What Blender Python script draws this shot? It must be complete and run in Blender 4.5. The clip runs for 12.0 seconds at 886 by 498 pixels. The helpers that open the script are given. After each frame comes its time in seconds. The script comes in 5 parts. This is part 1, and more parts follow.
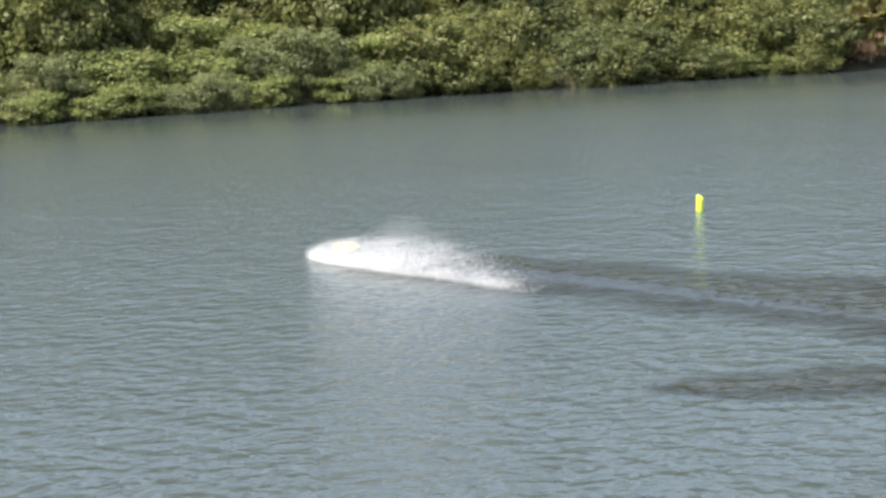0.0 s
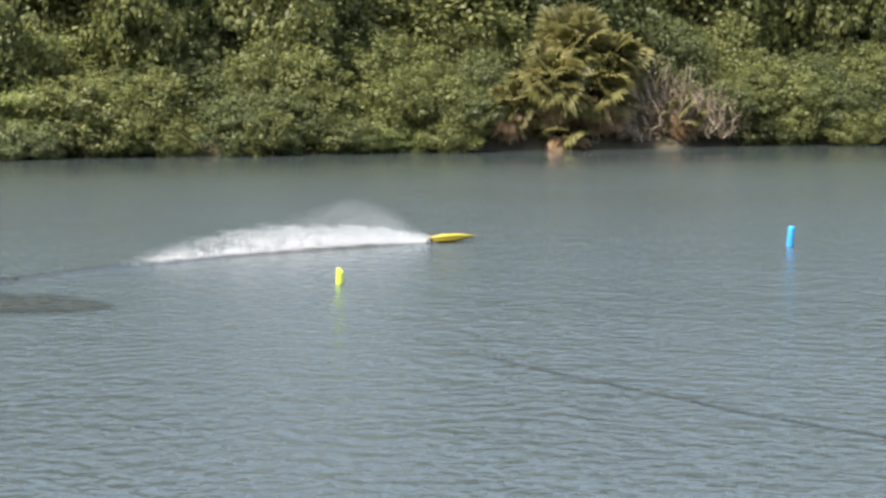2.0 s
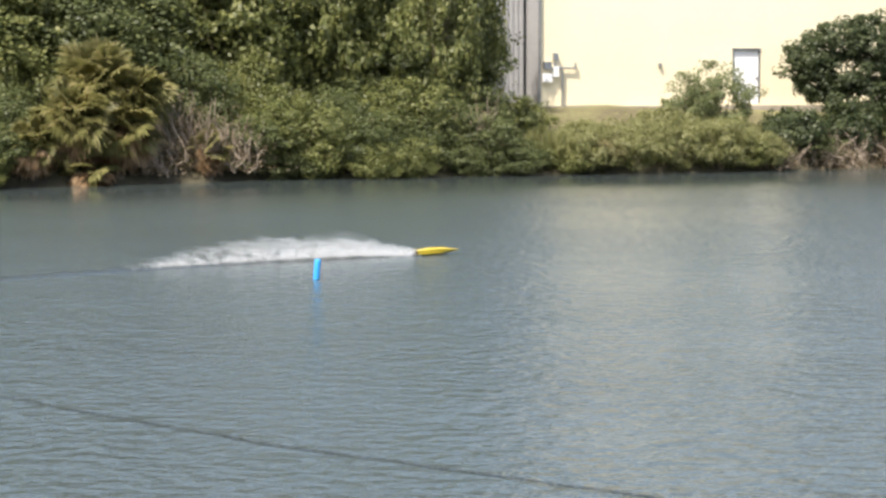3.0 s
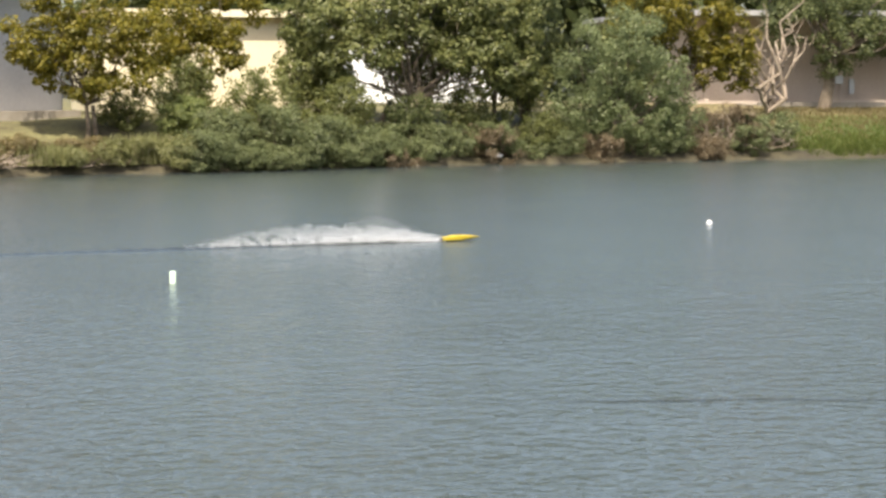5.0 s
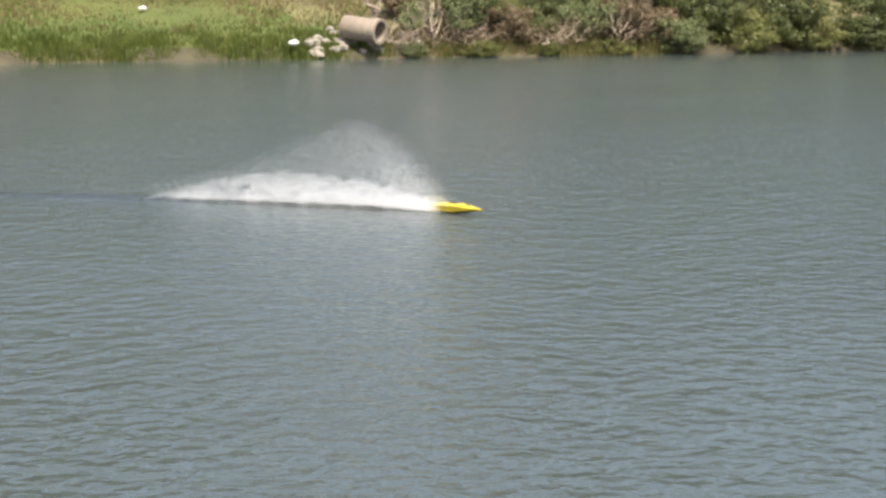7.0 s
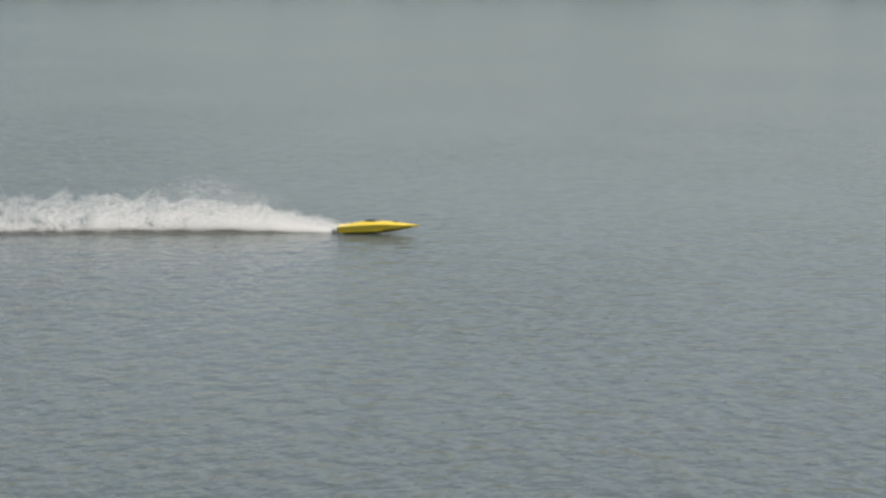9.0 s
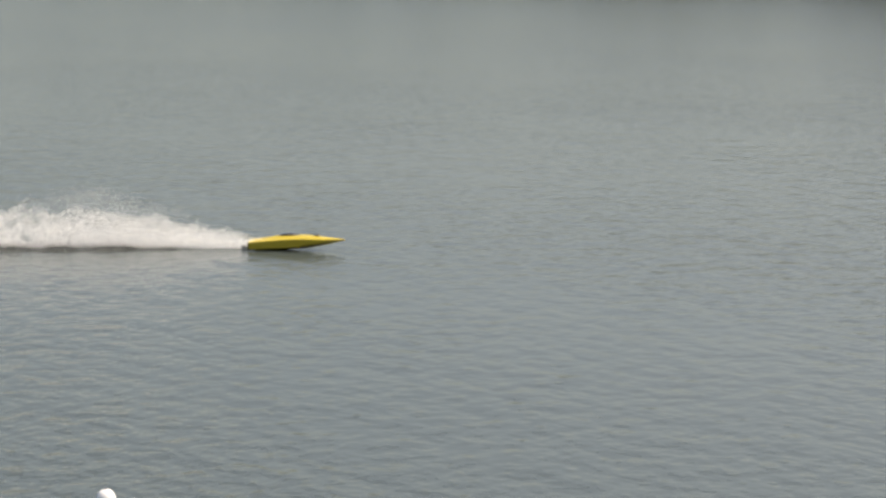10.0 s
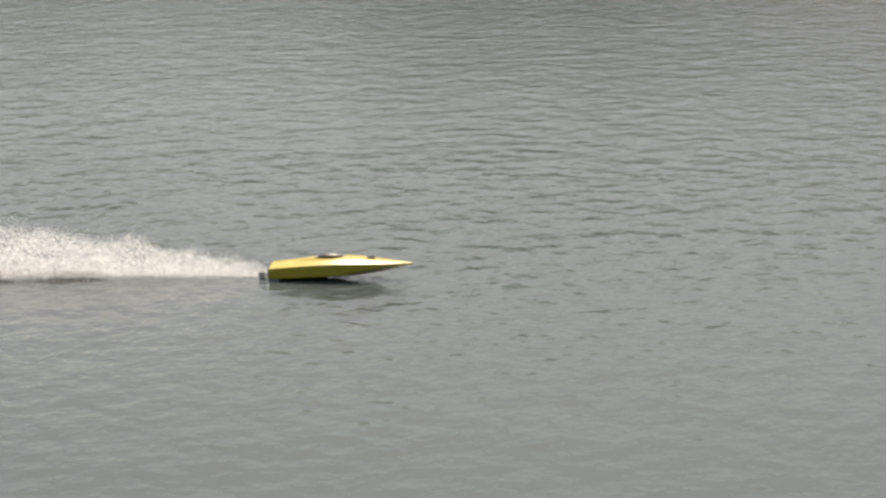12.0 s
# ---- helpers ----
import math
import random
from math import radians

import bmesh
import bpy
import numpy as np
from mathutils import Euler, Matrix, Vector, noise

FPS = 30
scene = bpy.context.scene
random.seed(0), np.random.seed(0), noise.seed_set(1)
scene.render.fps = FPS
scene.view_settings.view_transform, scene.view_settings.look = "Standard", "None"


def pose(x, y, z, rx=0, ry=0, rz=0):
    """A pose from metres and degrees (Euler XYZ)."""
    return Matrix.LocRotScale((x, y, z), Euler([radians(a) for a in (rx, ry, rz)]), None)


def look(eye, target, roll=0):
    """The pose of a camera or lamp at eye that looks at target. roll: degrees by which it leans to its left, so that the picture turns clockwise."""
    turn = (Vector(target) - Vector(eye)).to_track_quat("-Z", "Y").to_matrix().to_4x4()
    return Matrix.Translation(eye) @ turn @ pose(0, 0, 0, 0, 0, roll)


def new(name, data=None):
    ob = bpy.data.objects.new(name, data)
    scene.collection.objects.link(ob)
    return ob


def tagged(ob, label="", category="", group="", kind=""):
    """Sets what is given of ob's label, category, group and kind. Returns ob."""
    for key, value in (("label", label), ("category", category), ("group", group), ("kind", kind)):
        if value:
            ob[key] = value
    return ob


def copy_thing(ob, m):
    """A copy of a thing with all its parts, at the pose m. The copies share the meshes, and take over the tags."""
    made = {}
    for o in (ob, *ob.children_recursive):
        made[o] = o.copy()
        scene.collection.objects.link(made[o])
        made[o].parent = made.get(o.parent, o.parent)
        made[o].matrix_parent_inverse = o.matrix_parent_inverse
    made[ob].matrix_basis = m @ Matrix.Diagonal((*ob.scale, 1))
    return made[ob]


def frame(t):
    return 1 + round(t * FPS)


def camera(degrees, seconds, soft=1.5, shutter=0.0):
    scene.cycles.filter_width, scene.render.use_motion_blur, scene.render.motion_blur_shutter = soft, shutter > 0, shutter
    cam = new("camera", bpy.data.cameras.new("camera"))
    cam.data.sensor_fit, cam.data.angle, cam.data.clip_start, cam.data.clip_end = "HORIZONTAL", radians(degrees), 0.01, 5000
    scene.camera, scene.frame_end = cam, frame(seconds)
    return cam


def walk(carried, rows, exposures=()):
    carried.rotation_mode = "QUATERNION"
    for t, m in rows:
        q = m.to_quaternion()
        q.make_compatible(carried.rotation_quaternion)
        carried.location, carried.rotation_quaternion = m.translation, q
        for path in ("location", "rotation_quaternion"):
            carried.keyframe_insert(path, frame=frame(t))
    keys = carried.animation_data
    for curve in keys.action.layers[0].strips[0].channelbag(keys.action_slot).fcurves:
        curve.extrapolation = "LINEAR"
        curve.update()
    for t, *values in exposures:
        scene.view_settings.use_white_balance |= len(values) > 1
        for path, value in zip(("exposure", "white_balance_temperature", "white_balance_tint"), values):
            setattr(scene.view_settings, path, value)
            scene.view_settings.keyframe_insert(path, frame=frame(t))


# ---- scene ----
# A lens of about 24 degrees; the operator pans after a model boat and then moves in on it.
cam = camera(23.92, 12.0, soft=2.8)


def view(x, y, z, turn, tilt, lean):
    """Camera pose: turn clockwise from +y, tilt up and lean, in degrees."""
    return pose(x, y, z, 90 + tilt, 0, -turn) @ pose(0, 0, 0, 0, 0, -lean)


PATH = [
    (0.0, 0.00, 0.00, 3.25, -33.496, -7.017, 3.238),
    (0.5, 0.00, 0.00, 3.25, -33.482, -6.490, 2.256),
    (1.0, 0.00, 0.00, 3.25, -32.103, -6.203, 1.692),
    (1.5, 0.00, 0.00, 3.25, -29.256, -5.857, 0.920),
    (2.0, 0.00, 0.00, 3.25, -23.549, -5.389, 0.170),
    (2.3, 0.00, 0.00, 3.25, -18.819, -4.962, 0.003),
    (2.5, 0.00, 0.00, 3.25, -15.321, -4.770, 0.215),
    (3.0, 0.00, 0.00, 3.25, -10.613, -4.465, 0.105),
    (3.5, 0.00, 0.00, 3.25, -3.694, -5.160, -0.000),
    (3.7, 0.00, 0.00, 3.25, 0.000, -5.031, -0.055),
    (5.3, 0.00, 0.00, 3.25, 21.805, -4.029, 0.086),
    (5.5, 0.00, 0.00, 3.25, 24.325, -4.110, 0.000),
    (5.6, 0.33, 0.38, 3.25, 25.624, -4.159, 0.020),
    (5.7, 0.92, 1.05, 3.25, 27.126, -4.198, -0.063),
    (5.8, 1.98, 2.25, 3.25, 28.669, -4.228, -0.166),
    (5.9, 3.56, 4.06, 3.25, 30.191, -4.279, -0.260),
    (6.0, 5.67, 6.46, 3.25, 31.630, -4.380, -0.312),
    (6.1, 8.11, 9.24, 3.25, 33.030, -4.529, -0.317),
    (6.2, 10.62, 12.10, 3.25, 34.432, -4.702, -0.295),
    (6.3, 13.13, 14.96, 3.25, 35.774, -4.902, -0.256),
    (6.4, 15.63, 17.81, 3.25, 36.991, -5.132, -0.211),
    (6.5, 18.14, 20.67, 3.25, 38.019, -5.394, -0.170),
    (6.6, 20.65, 23.52, 3.25, 38.443, -5.735, -0.117),
    (6.7, 23.15, 26.38, 3.25, 38.462, -6.161, -0.055),
    (6.8, 25.66, 29.24, 3.25, 38.930, -6.609, -0.020),
    (6.9, 28.17, 32.09, 3.25, 40.664, -7.084, -0.057),
    (7.0, 30.67, 34.95, 3.25, 42.903, -7.584, -0.125),
    (7.1, 32.98, 37.58, 3.25, 47.424, -8.539, 0.000),
    (7.2, 34.70, 39.53, 3.25, 52.521, -9.406, 0.000),
    (7.3, 35.75, 40.74, 3.25, 56.752, -9.909, 0.000),
    (7.4, 36.28, 41.34, 3.25, 60.497, -10.066, 0.000),
    (7.5, 36.48, 41.56, 3.25, 63.762, -9.985, 0.000),
    (7.9, 36.48, 41.56, 3.25, 75.964, -9.082, 0.000),
    (8.3, 36.48, 41.56, 3.25, 86.376, -8.502, 0.000),
    (8.8, 36.48, 41.56, 3.25, 99.404, -7.941, 0.000),
    (9.0, 36.48, 41.56, 3.25, 104.247, -8.224, 0.000),
    (9.5, 36.48, 41.56, 3.25, 118.146, -9.004, 0.000),
    (10.0, 36.48, 41.56, 3.25, 135.403, -9.203, 0.000),
    (10.5, 36.48, 41.56, 3.25, 149.287, -9.348, 0.000),
    (11.0, 36.48, 41.56, 3.25, 167.270, -10.090, 0.000),
    (11.5, 36.48, 41.56, 3.25, -178.647, -11.073, 0.000),
    (12.0, 36.48, 41.56, 3.25, -156.791, -13.001, 0.000),
]
walk(cam, [(r[0], view(*r[1:])) for r in PATH],
     exposures=[(0.0, 1.28, 6800, 10), (2.5, 1.24, 6750, 10), (3.5, 0.99, 6950, 10), (5.0, 1.02, 7150, 10), (7.0, 1.06, 7050, 10), (9.0, 0.55, 7350, 10), (10.5, 0.44, 7800, 12), (11.0, 0.36, 7750, 12), (12.0, 0.34, 7600, 11)])

# ---- sky and sun ----
SUN_AZ, SUN_EL = 205.0, 58.0
world = bpy.data.worlds.new("sky")
scene.world = world
world.use_nodes = True
wn = world.node_tree.nodes
sky = wn.new("ShaderNodeTexSky")
sky.sky_type = "NISHITA"
sky.sun_disc = False
sky.sun_elevation = radians(SUN_EL)
sky.sun_rotation = radians(SUN_AZ)
sky.dust_density = 3.4
sky.air_density = 1.0
wn["Background"].inputs["Strength"].default_value = 0.145
world.node_tree.links.new(sky.outputs["Color"], wn["Background"].inputs["Color"])
sun = new("sun", bpy.data.lights.new("sun", "SUN"))
sun.data.energy, sun.data.angle, sun.data.color = 4.0, radians(0.5), (1.0, 0.95, 0.86)
_a, _e = radians(SUN_AZ), radians(SUN_EL)
sun.matrix_world = look(Vector((math.sin(_a) * math.cos(_e), math.cos(_a) * math.cos(_e), math.sin(_e))) * 300, (0, 0, 0))

# ---- helpers of this scene ----


def part(name, bm, material, parent=None, label=""):
    """Link a bmesh as one mesh object under a thing or a part."""
    me = bpy.data.meshes.new(name)
    bm.to_mesh(me)
    bm.free()
    me.materials.append(material)
    ob = new(name, me)
    if parent is not None:
        ob.parent = parent
    if label:
        ob["label"] = label
    return ob


def mesh_part(name, verts, faces, material, parent=None, label=""):
    me = bpy.data.meshes.new(name)
    me.from_pydata([tuple(v) for v in verts], [], [tuple(f) for f in faces])
    me.materials.append(material)
    ob = new(name, me)
    if parent is not None:
        ob.parent = parent
    if label:
        ob["label"] = label
    return ob


def quads(name, pts, material, parent=None, label=""):
    """Many separate four-cornered pieces from an array (n, 4, 3)."""
    n = len(pts)
    me = bpy.data.meshes.new(name)
    me.vertices.add(4 * n)
    me.vertices.foreach_set("co", np.ascontiguousarray(pts, dtype=np.float32).ravel())
    me.loops.add(4 * n)
    me.loops.foreach_set("vertex_index", np.arange(4 * n, dtype=np.int32))
    me.polygons.add(n)
    me.polygons.foreach_set("loop_start", np.arange(0, 4 * n, 4, dtype=np.int32))
    me.update(calc_edges=True)
    me.validate()
    me.materials.append(material)
    ob = new(name, me)
    if parent is not None:
        ob.parent = parent
    if label:
        ob["label"] = label
    return ob


def empty(name, m, label, category, group="", kind=""):
    ob = new(name)
    ob.matrix_basis = m
    ob.empty_display_size = 0.2
    return tagged(ob, label, category, group, kind)


def add_box(bm, x0, x1, y0, y1, z0, z1, bevel=0.0):
    r = bmesh.ops.create_cube(bm, size=1, matrix=Matrix.LocRotScale(((x0 + x1) / 2, (y0 + y1) / 2, (z0 + z1) / 2), None, (x1 - x0, y1 - y0, z1 - z0)))
    if bevel:
        es = list({e for v in r["verts"] for e in v.link_edges})
        bmesh.ops.bevel(bm, geom=es, offset=bevel, segments=2, affect="EDGES")
    return r["verts"]


def boxes(*specs, bevel=0.0):
    bm = bmesh.new()
    for s in specs:
        add_box(bm, *s, bevel=bevel)
    return bm


def add_tube(bm, p0, p1, r0, r1, sides=8, caps=True):
    p0, p1 = Vector(p0), Vector(p1)
    d = p1 - p0
    q = d.to_track_quat("Z", "Y").to_matrix().to_4x4()
    bmesh.ops.create_cone(bm, cap_ends=caps, segments=sides, radius1=r0, radius2=r1, depth=d.length,
                          matrix=Matrix.Translation((p0 + p1) / 2) @ q)


def tubes(*specs, sides=8):
    bm = bmesh.new()
    for s in specs:
        add_tube(bm, *s, sides=sides)
    return bm


# ---- materials ----


def mat(name, rough=0.6, metal=0.0):
    m = bpy.data.materials.new(name)
    m.use_nodes = True
    b = m.node_tree.nodes["Principled BSDF"]
    b.inputs["Roughness"].default_value = rough
    b.inputs["Metallic"].default_value = metal
    return m, m.node_tree, b


def node(nt, kind, **values):
    n = nt.nodes.new(kind)
    for k, v in values.items():
        n.inputs[k].default_value = v
    return n


def ramp(nt, fac, stops):
    r = nt.nodes.new("ShaderNodeValToRGB")
    el = r.color_ramp.elements
    while len(el) < len(stops):
        el.new(0.5)
    for e, (p, c) in zip(el, stops):
        e.position, e.color = p, (*c, 1)
    nt.links.new(fac, r.inputs["Fac"])
    return r.outputs["Color"]


def noise_fac(nt, scale, detail=4, rough=0.55, stretch=None, space="Object"):
    tc = nt.nodes.new("ShaderNodeTexCoord")
    n = node(nt, "ShaderNodeTexNoise", Scale=scale, Detail=detail, Roughness=rough)
    if stretch:
        mp = nt.nodes.new("ShaderNodeMapping")
        mp.inputs["Scale"].default_value = stretch
        nt.links.new(tc.outputs[space], mp.inputs["Vector"])
        nt.links.new(mp.outputs["Vector"], n.inputs["Vector"])
    else:
        nt.links.new(tc.outputs[space], n.inputs["Vector"])
    return n.outputs["Fac"]


def add_bump(nt, b, fac, strength, distance):
    bp = node(nt, "ShaderNodeBump", Strength=strength, Distance=distance)
    nt.links.new(fac, bp.inputs["Height"])
    nt.links.new(bp.outputs["Normal"], b.inputs["Normal"])
    return bp


def two_tone(name, dark, light, scale=3.0, rough=0.7, metal=0.0, bump=0.3, dist=0.01, stretch=None):
    """A surface with stains at one scale and grain at a finer one."""
    m, nt, b = mat(name, rough, metal)
    big = noise_fac(nt, scale, 3, 0.6, stretch)
    fine = noise_fac(nt, scale * 14, 3, 0.6, stretch)
    mix = node(nt, "ShaderNodeMath")
    mix.operation = "MULTIPLY_ADD"
    mix.inputs[1].default_value = 0.4
    nt.links.new(fine, mix.inputs[0])
    sc = node(nt, "ShaderNodeMath")
    sc.operation = "MULTIPLY"
    sc.inputs[1].default_value = 0.6
    nt.links.new(big, sc.inputs[0])
    nt.links.new(sc.outputs[0], mix.inputs[2])
    nt.links.new(ramp(nt, mix.outputs[0], [(0.36, dark), (0.62, light)]), b.inputs["Base Color"])
    if bump:
        add_bump(nt, b, fine, bump, dist)
    return m


def leaf_mat(name, dark, mid, light, patch=0.5, trans=0.55):
    """Leaves: colour differs from leaf to leaf and from patch to patch."""
    m, nt, b = mat(name, 0.5)
    geo = nt.nodes.new("ShaderNodeNewGeometry")
    big = noise_fac(nt, patch, 3)
    ad = node(nt, "ShaderNodeMath")
    ad.operation = "MULTIPLY_ADD"
    ad.inputs[1].default_value = 0.55
    nt.links.new(geo.outputs["Random Per Island"], ad.inputs[0])
    sc = node(nt, "ShaderNodeMath")
    sc.operation = "MULTIPLY"
    sc.inputs[1].default_value = 0.5
    nt.links.new(big, sc.inputs[0])
    nt.links.new(sc.outputs[0], ad.inputs[2])
    col = ramp(nt, ad.outputs[0], [(0.15, dark), (0.5, mid), (0.85, light)])
    nt.links.new(col, b.inputs["Base Color"])
    tr = nt.nodes.new("ShaderNodeBsdfTranslucent")
    nt.links.new(col, tr.inputs["Color"])
    mx = node(nt, "ShaderNodeMixShader", Fac=trans)
    nt.links.new(b.outputs[0], mx.inputs[1])
    nt.links.new(tr.outputs[0], mx.inputs[2])
    nt.links.new(mx.outputs[0], nt.nodes["Material Output"].inputs["Surface"])
    return m


def water_mat(name, ripple, base, rough=0.06, windy=True):
    """Wind-rippled water: short steep wavelets on longer low waves, broken by calmer lanes."""
    m, nt, b = mat(name, rough)
    b.inputs["Base Color"].default_value = (*base, 1)
    b.inputs["IOR"].default_value = 1.33
    swell = noise_fac(nt, 1.6, 1, 0.5, (1.0, 1.0, 1.0))
    chop = noise_fac(nt, 4.3, 2, 0.5, (1.0, 1.0, 1.0))
    crest = ramp(nt, noise_fac(nt, 7.5, 1, 0.5, (1.0, 1.0, 1.0)), [(0.60, (0, 0, 0)), (0.78, (1, 1, 1))])
    lanes = noise_fac(nt, 0.10, 2, 0.5, (1.0, 1.6, 1.0))
    open_water = nt.nodes.new("ShaderNodeAttribute")
    open_water.attribute_name = "open_water"
    mr = node(nt, "ShaderNodeMapRange")
    for k, v in (("From Min", 0.35), ("From Max", 0.65), ("To Min", 0.7), ("To Max", 1.2)):
        mr.inputs[k].default_value = v
    nt.links.new(lanes, mr.inputs["Value"])

    def plus(a, factor, c=None):
        sm = node(nt, "ShaderNodeMath")
        sm.operation = "MULTIPLY_ADD"
        sm.inputs[1].default_value = factor
        nt.links.new(a, sm.inputs[0])
        if c is None:
            sm.inputs[2].default_value = 0.0
        else:
            nt.links.new(c, sm.inputs[2])
        return sm.outputs[0]

    h = plus(crest, 0.12, plus(chop, 0.9, plus(swell, 0.6)))
    ht = node(nt, "ShaderNodeMath")
    ht.operation = "MULTIPLY"
    nt.links.new(h, ht.inputs[0])
    lw = node(nt, "ShaderNodeMath")
    lw.operation = "MULTIPLY"
    nt.links.new(mr.outputs[0], lw.inputs[0])
    # the south-east of the pond lies a little sheltered from the wind
    xyz = node(nt, "ShaderNodeSeparateXYZ")
    nt.links.new(nt.nodes.new("ShaderNodeNewGeometry").outputs["Position"], xyz.inputs[0])

    def span(value, a, b, c, d):
        r = node(nt, "ShaderNodeMapRange")
        for k, v in (("From Min", a), ("From Max", b), ("To Min", c), ("To Max", d)):
            r.inputs[k].default_value = v
        nt.links.new(value, r.inputs["Value"])
        return r.outputs[0]

    gust = node(nt, "ShaderNodeMath")
    gust.operation = "MAXIMUM"
    nt.links.new(span(xyz.outputs[1], 33.0, 46.0, 0.32, 1.0), gust.inputs[0])
    nt.links.new(span(xyz.outputs[0], 15.0, 28.0, 1.0, 0.32), gust.inputs[1])
    force = node(nt, "ShaderNodeMath")
    force.operation = "MULTIPLY"
    nt.links.new(gust.outputs[0], force.inputs[0])
    nt.links.new(open_water.outputs["Fac"], force.inputs[1])
    nt.links.new(force.outputs[0], lw.inputs[1])
    if windy:
        nt.links.new(lw.outputs[0], ht.inputs[1])
        rg = node(nt, "ShaderNodeMath")
        rg.operation = "MULTIPLY_ADD"
        rg.inputs[1].default_value = 0.13
        rg.inputs[2].default_value = rough
        nt.links.new(open_water.outputs["Fac"], rg.inputs[0])
        nt.links.new(rg.outputs[0], b.inputs["Roughness"])
    else:
        nt.links.new(mr.outputs[0], ht.inputs[1])
    add_bump(nt, b, ht.outputs[0], 1.0, ripple)
    return m


M_WATER = water_mat("pond_water", 0.085, (0.050, 0.064, 0.064), 0.06)
# darker base than the pond: the trees' dark reflection is put into the colour
M_WAKE = water_mat("wake_water_darkened", 0.022, (0.030, 0.034, 0.030), 0.25, False)


def churned_mat():
    """Browner water, mirrored bushes put into its dark base, thinning raggedly towards its edges."""
    m = water_mat("darkened_churned_water", 0.15, (0.036, 0.040, 0.034), 0.16, False)
    nt = m.node_tree
    b = nt.nodes["Principled BSDF"]
    at = nt.nodes.new("ShaderNodeAttribute")
    at.attribute_name = "cover"
    sm = node(nt, "ShaderNodeMath")
    sm.operation = "MULTIPLY"
    nt.links.new(noise_fac(nt, 1.6, 4, 0.6, (1.0, 1.0, 1.0)), sm.inputs[0])
    nt.links.new(at.outputs["Fac"], sm.inputs[1])
    nt.links.new(ramp(nt, sm.outputs[0], [(0.06, (0, 0, 0)), (0.40, (0.95, 0.95, 0.95))]), b.inputs["Alpha"])
    return m


M_SLICK = churned_mat()
M_GROUND = two_tone("bank_soil_and_grass", (0.064, 0.052, 0.028), (0.16, 0.152, 0.064), 0.35, 0.95, 0, 0.6, 0.05)
M_SOIL_SHADE = two_tone("shade_darkened_soil", (0.03, 0.025, 0.016), (0.075, 0.065, 0.035), 1.2, 0.9, 0, 0.6, 0.05)
M_LAWN = two_tone("mown_lawn", (0.0429, 0.0741, 0.0125), (0.0897, 0.101, 0.0273), 0.25, 0.9, 0, 0.6, 0.04)
M_DRYLAWN = two_tone("dry_lawn", (0.101, 0.0975, 0.039), (0.203, 0.156, 0.078), 0.3, 0.9, 0, 0.6, 0.04)
M_BARK = two_tone("bark", (0.06, 0.045, 0.03), (0.20, 0.16, 0.12), 2.5, 0.9, 0, 0.7, 0.03)
M_DEADWOOD = two_tone("weathered_dead_wood", (0.16, 0.12, 0.088), (0.368, 0.304, 0.24), 3, 0.9, 0, 0.5, 0.01)
M_LEAF = leaf_mat("glossy_green_leaves", (0.0814, 0.0999, 0.0333), (0.163, 0.185, 0.0629), (0.289, 0.292, 0.107))
M_LEAF_LIGHT = leaf_mat("bright_green_leaves", (0.111, 0.144, 0.0509), (0.222, 0.264, 0.0925), (0.379, 0.408, 0.163))
M_LEAF_DARK = leaf_mat("dark_green_leaves", (0.0518, 0.0681, 0.0274), (0.111, 0.137, 0.054), (0.215, 0.233, 0.0925))
M_LEAF_DEEP = leaf_mat("deep_green_leaves", (0.0259, 0.0407, 0.0178), (0.0629, 0.0851, 0.0348), (0.126, 0.148, 0.0629))
M_LEAF_GREY = leaf_mat("grey_green_willow_leaves", (0.0808, 0.102, 0.0425), (0.17, 0.2, 0.0894), (0.29, 0.319, 0.153))
M_LEAF_WILLOW = leaf_mat("pale_willow_leaves", (0.0962, 0.122, 0.0518), (0.185, 0.226, 0.0999), (0.296, 0.333, 0.163))
M_LEAF_YELLOW = leaf_mat("yellowing_leaves", (0.0592, 0.0666, 0.00888), (0.178, 0.163, 0.0185), (0.311, 0.252, 0.037))
M_LEAF_DRY = leaf_mat("dry_tan_leaves", (0.0962, 0.0703, 0.037), (0.2, 0.152, 0.0925), (0.326, 0.263, 0.174))
M_REED = leaf_mat("straw_green_reeds", (0.111, 0.118, 0.037), (0.222, 0.229, 0.0888), (0.34, 0.333, 0.163))
M_GRASS = leaf_mat("grass_blades", (0.0546, 0.0858, 0.014), (0.109, 0.144, 0.0281), (0.179, 0.195, 0.0546))
M_GRASS_DRY = leaf_mat("dry_grass_blades", (0.12, 0.105, 0.0375), (0.203, 0.165, 0.075), (0.285, 0.225, 0.12))
M_LEAF_RUST = leaf_mat("rust_red_leaves", (0.111, 0.0555, 0.0296), (0.222, 0.111, 0.0629), (0.311, 0.178, 0.104))
M_CREAM = two_tone("cream_painted_wall", (0.74, 0.65, 0.46), (0.78, 0.70, 0.51), 0.4, 0.6, 0, 0.1, 0.004)
M_BEIGE = two_tone("beige_block_wall", (0.446, 0.366, 0.315), (0.537, 0.452, 0.39), 0.5, 0.85, 0, 0.2, 0.005)
M_GREY = two_tone("grey_painted_panel", (0.27, 0.27, 0.28), (0.35, 0.35, 0.36), 0.6, 0.6, 0, 0.1, 0.004)
M_BAY = two_tone("pale_grey_paint", (0.384, 0.384, 0.392), (0.48, 0.48, 0.48), 0.5, 0.6, 0, 0.1, 0.004)
M_WHITE = two_tone("white_paint", (0.74, 0.75, 0.76), (0.84, 0.84, 0.84), 0.8, 0.5, 0, 0.1, 0.003)
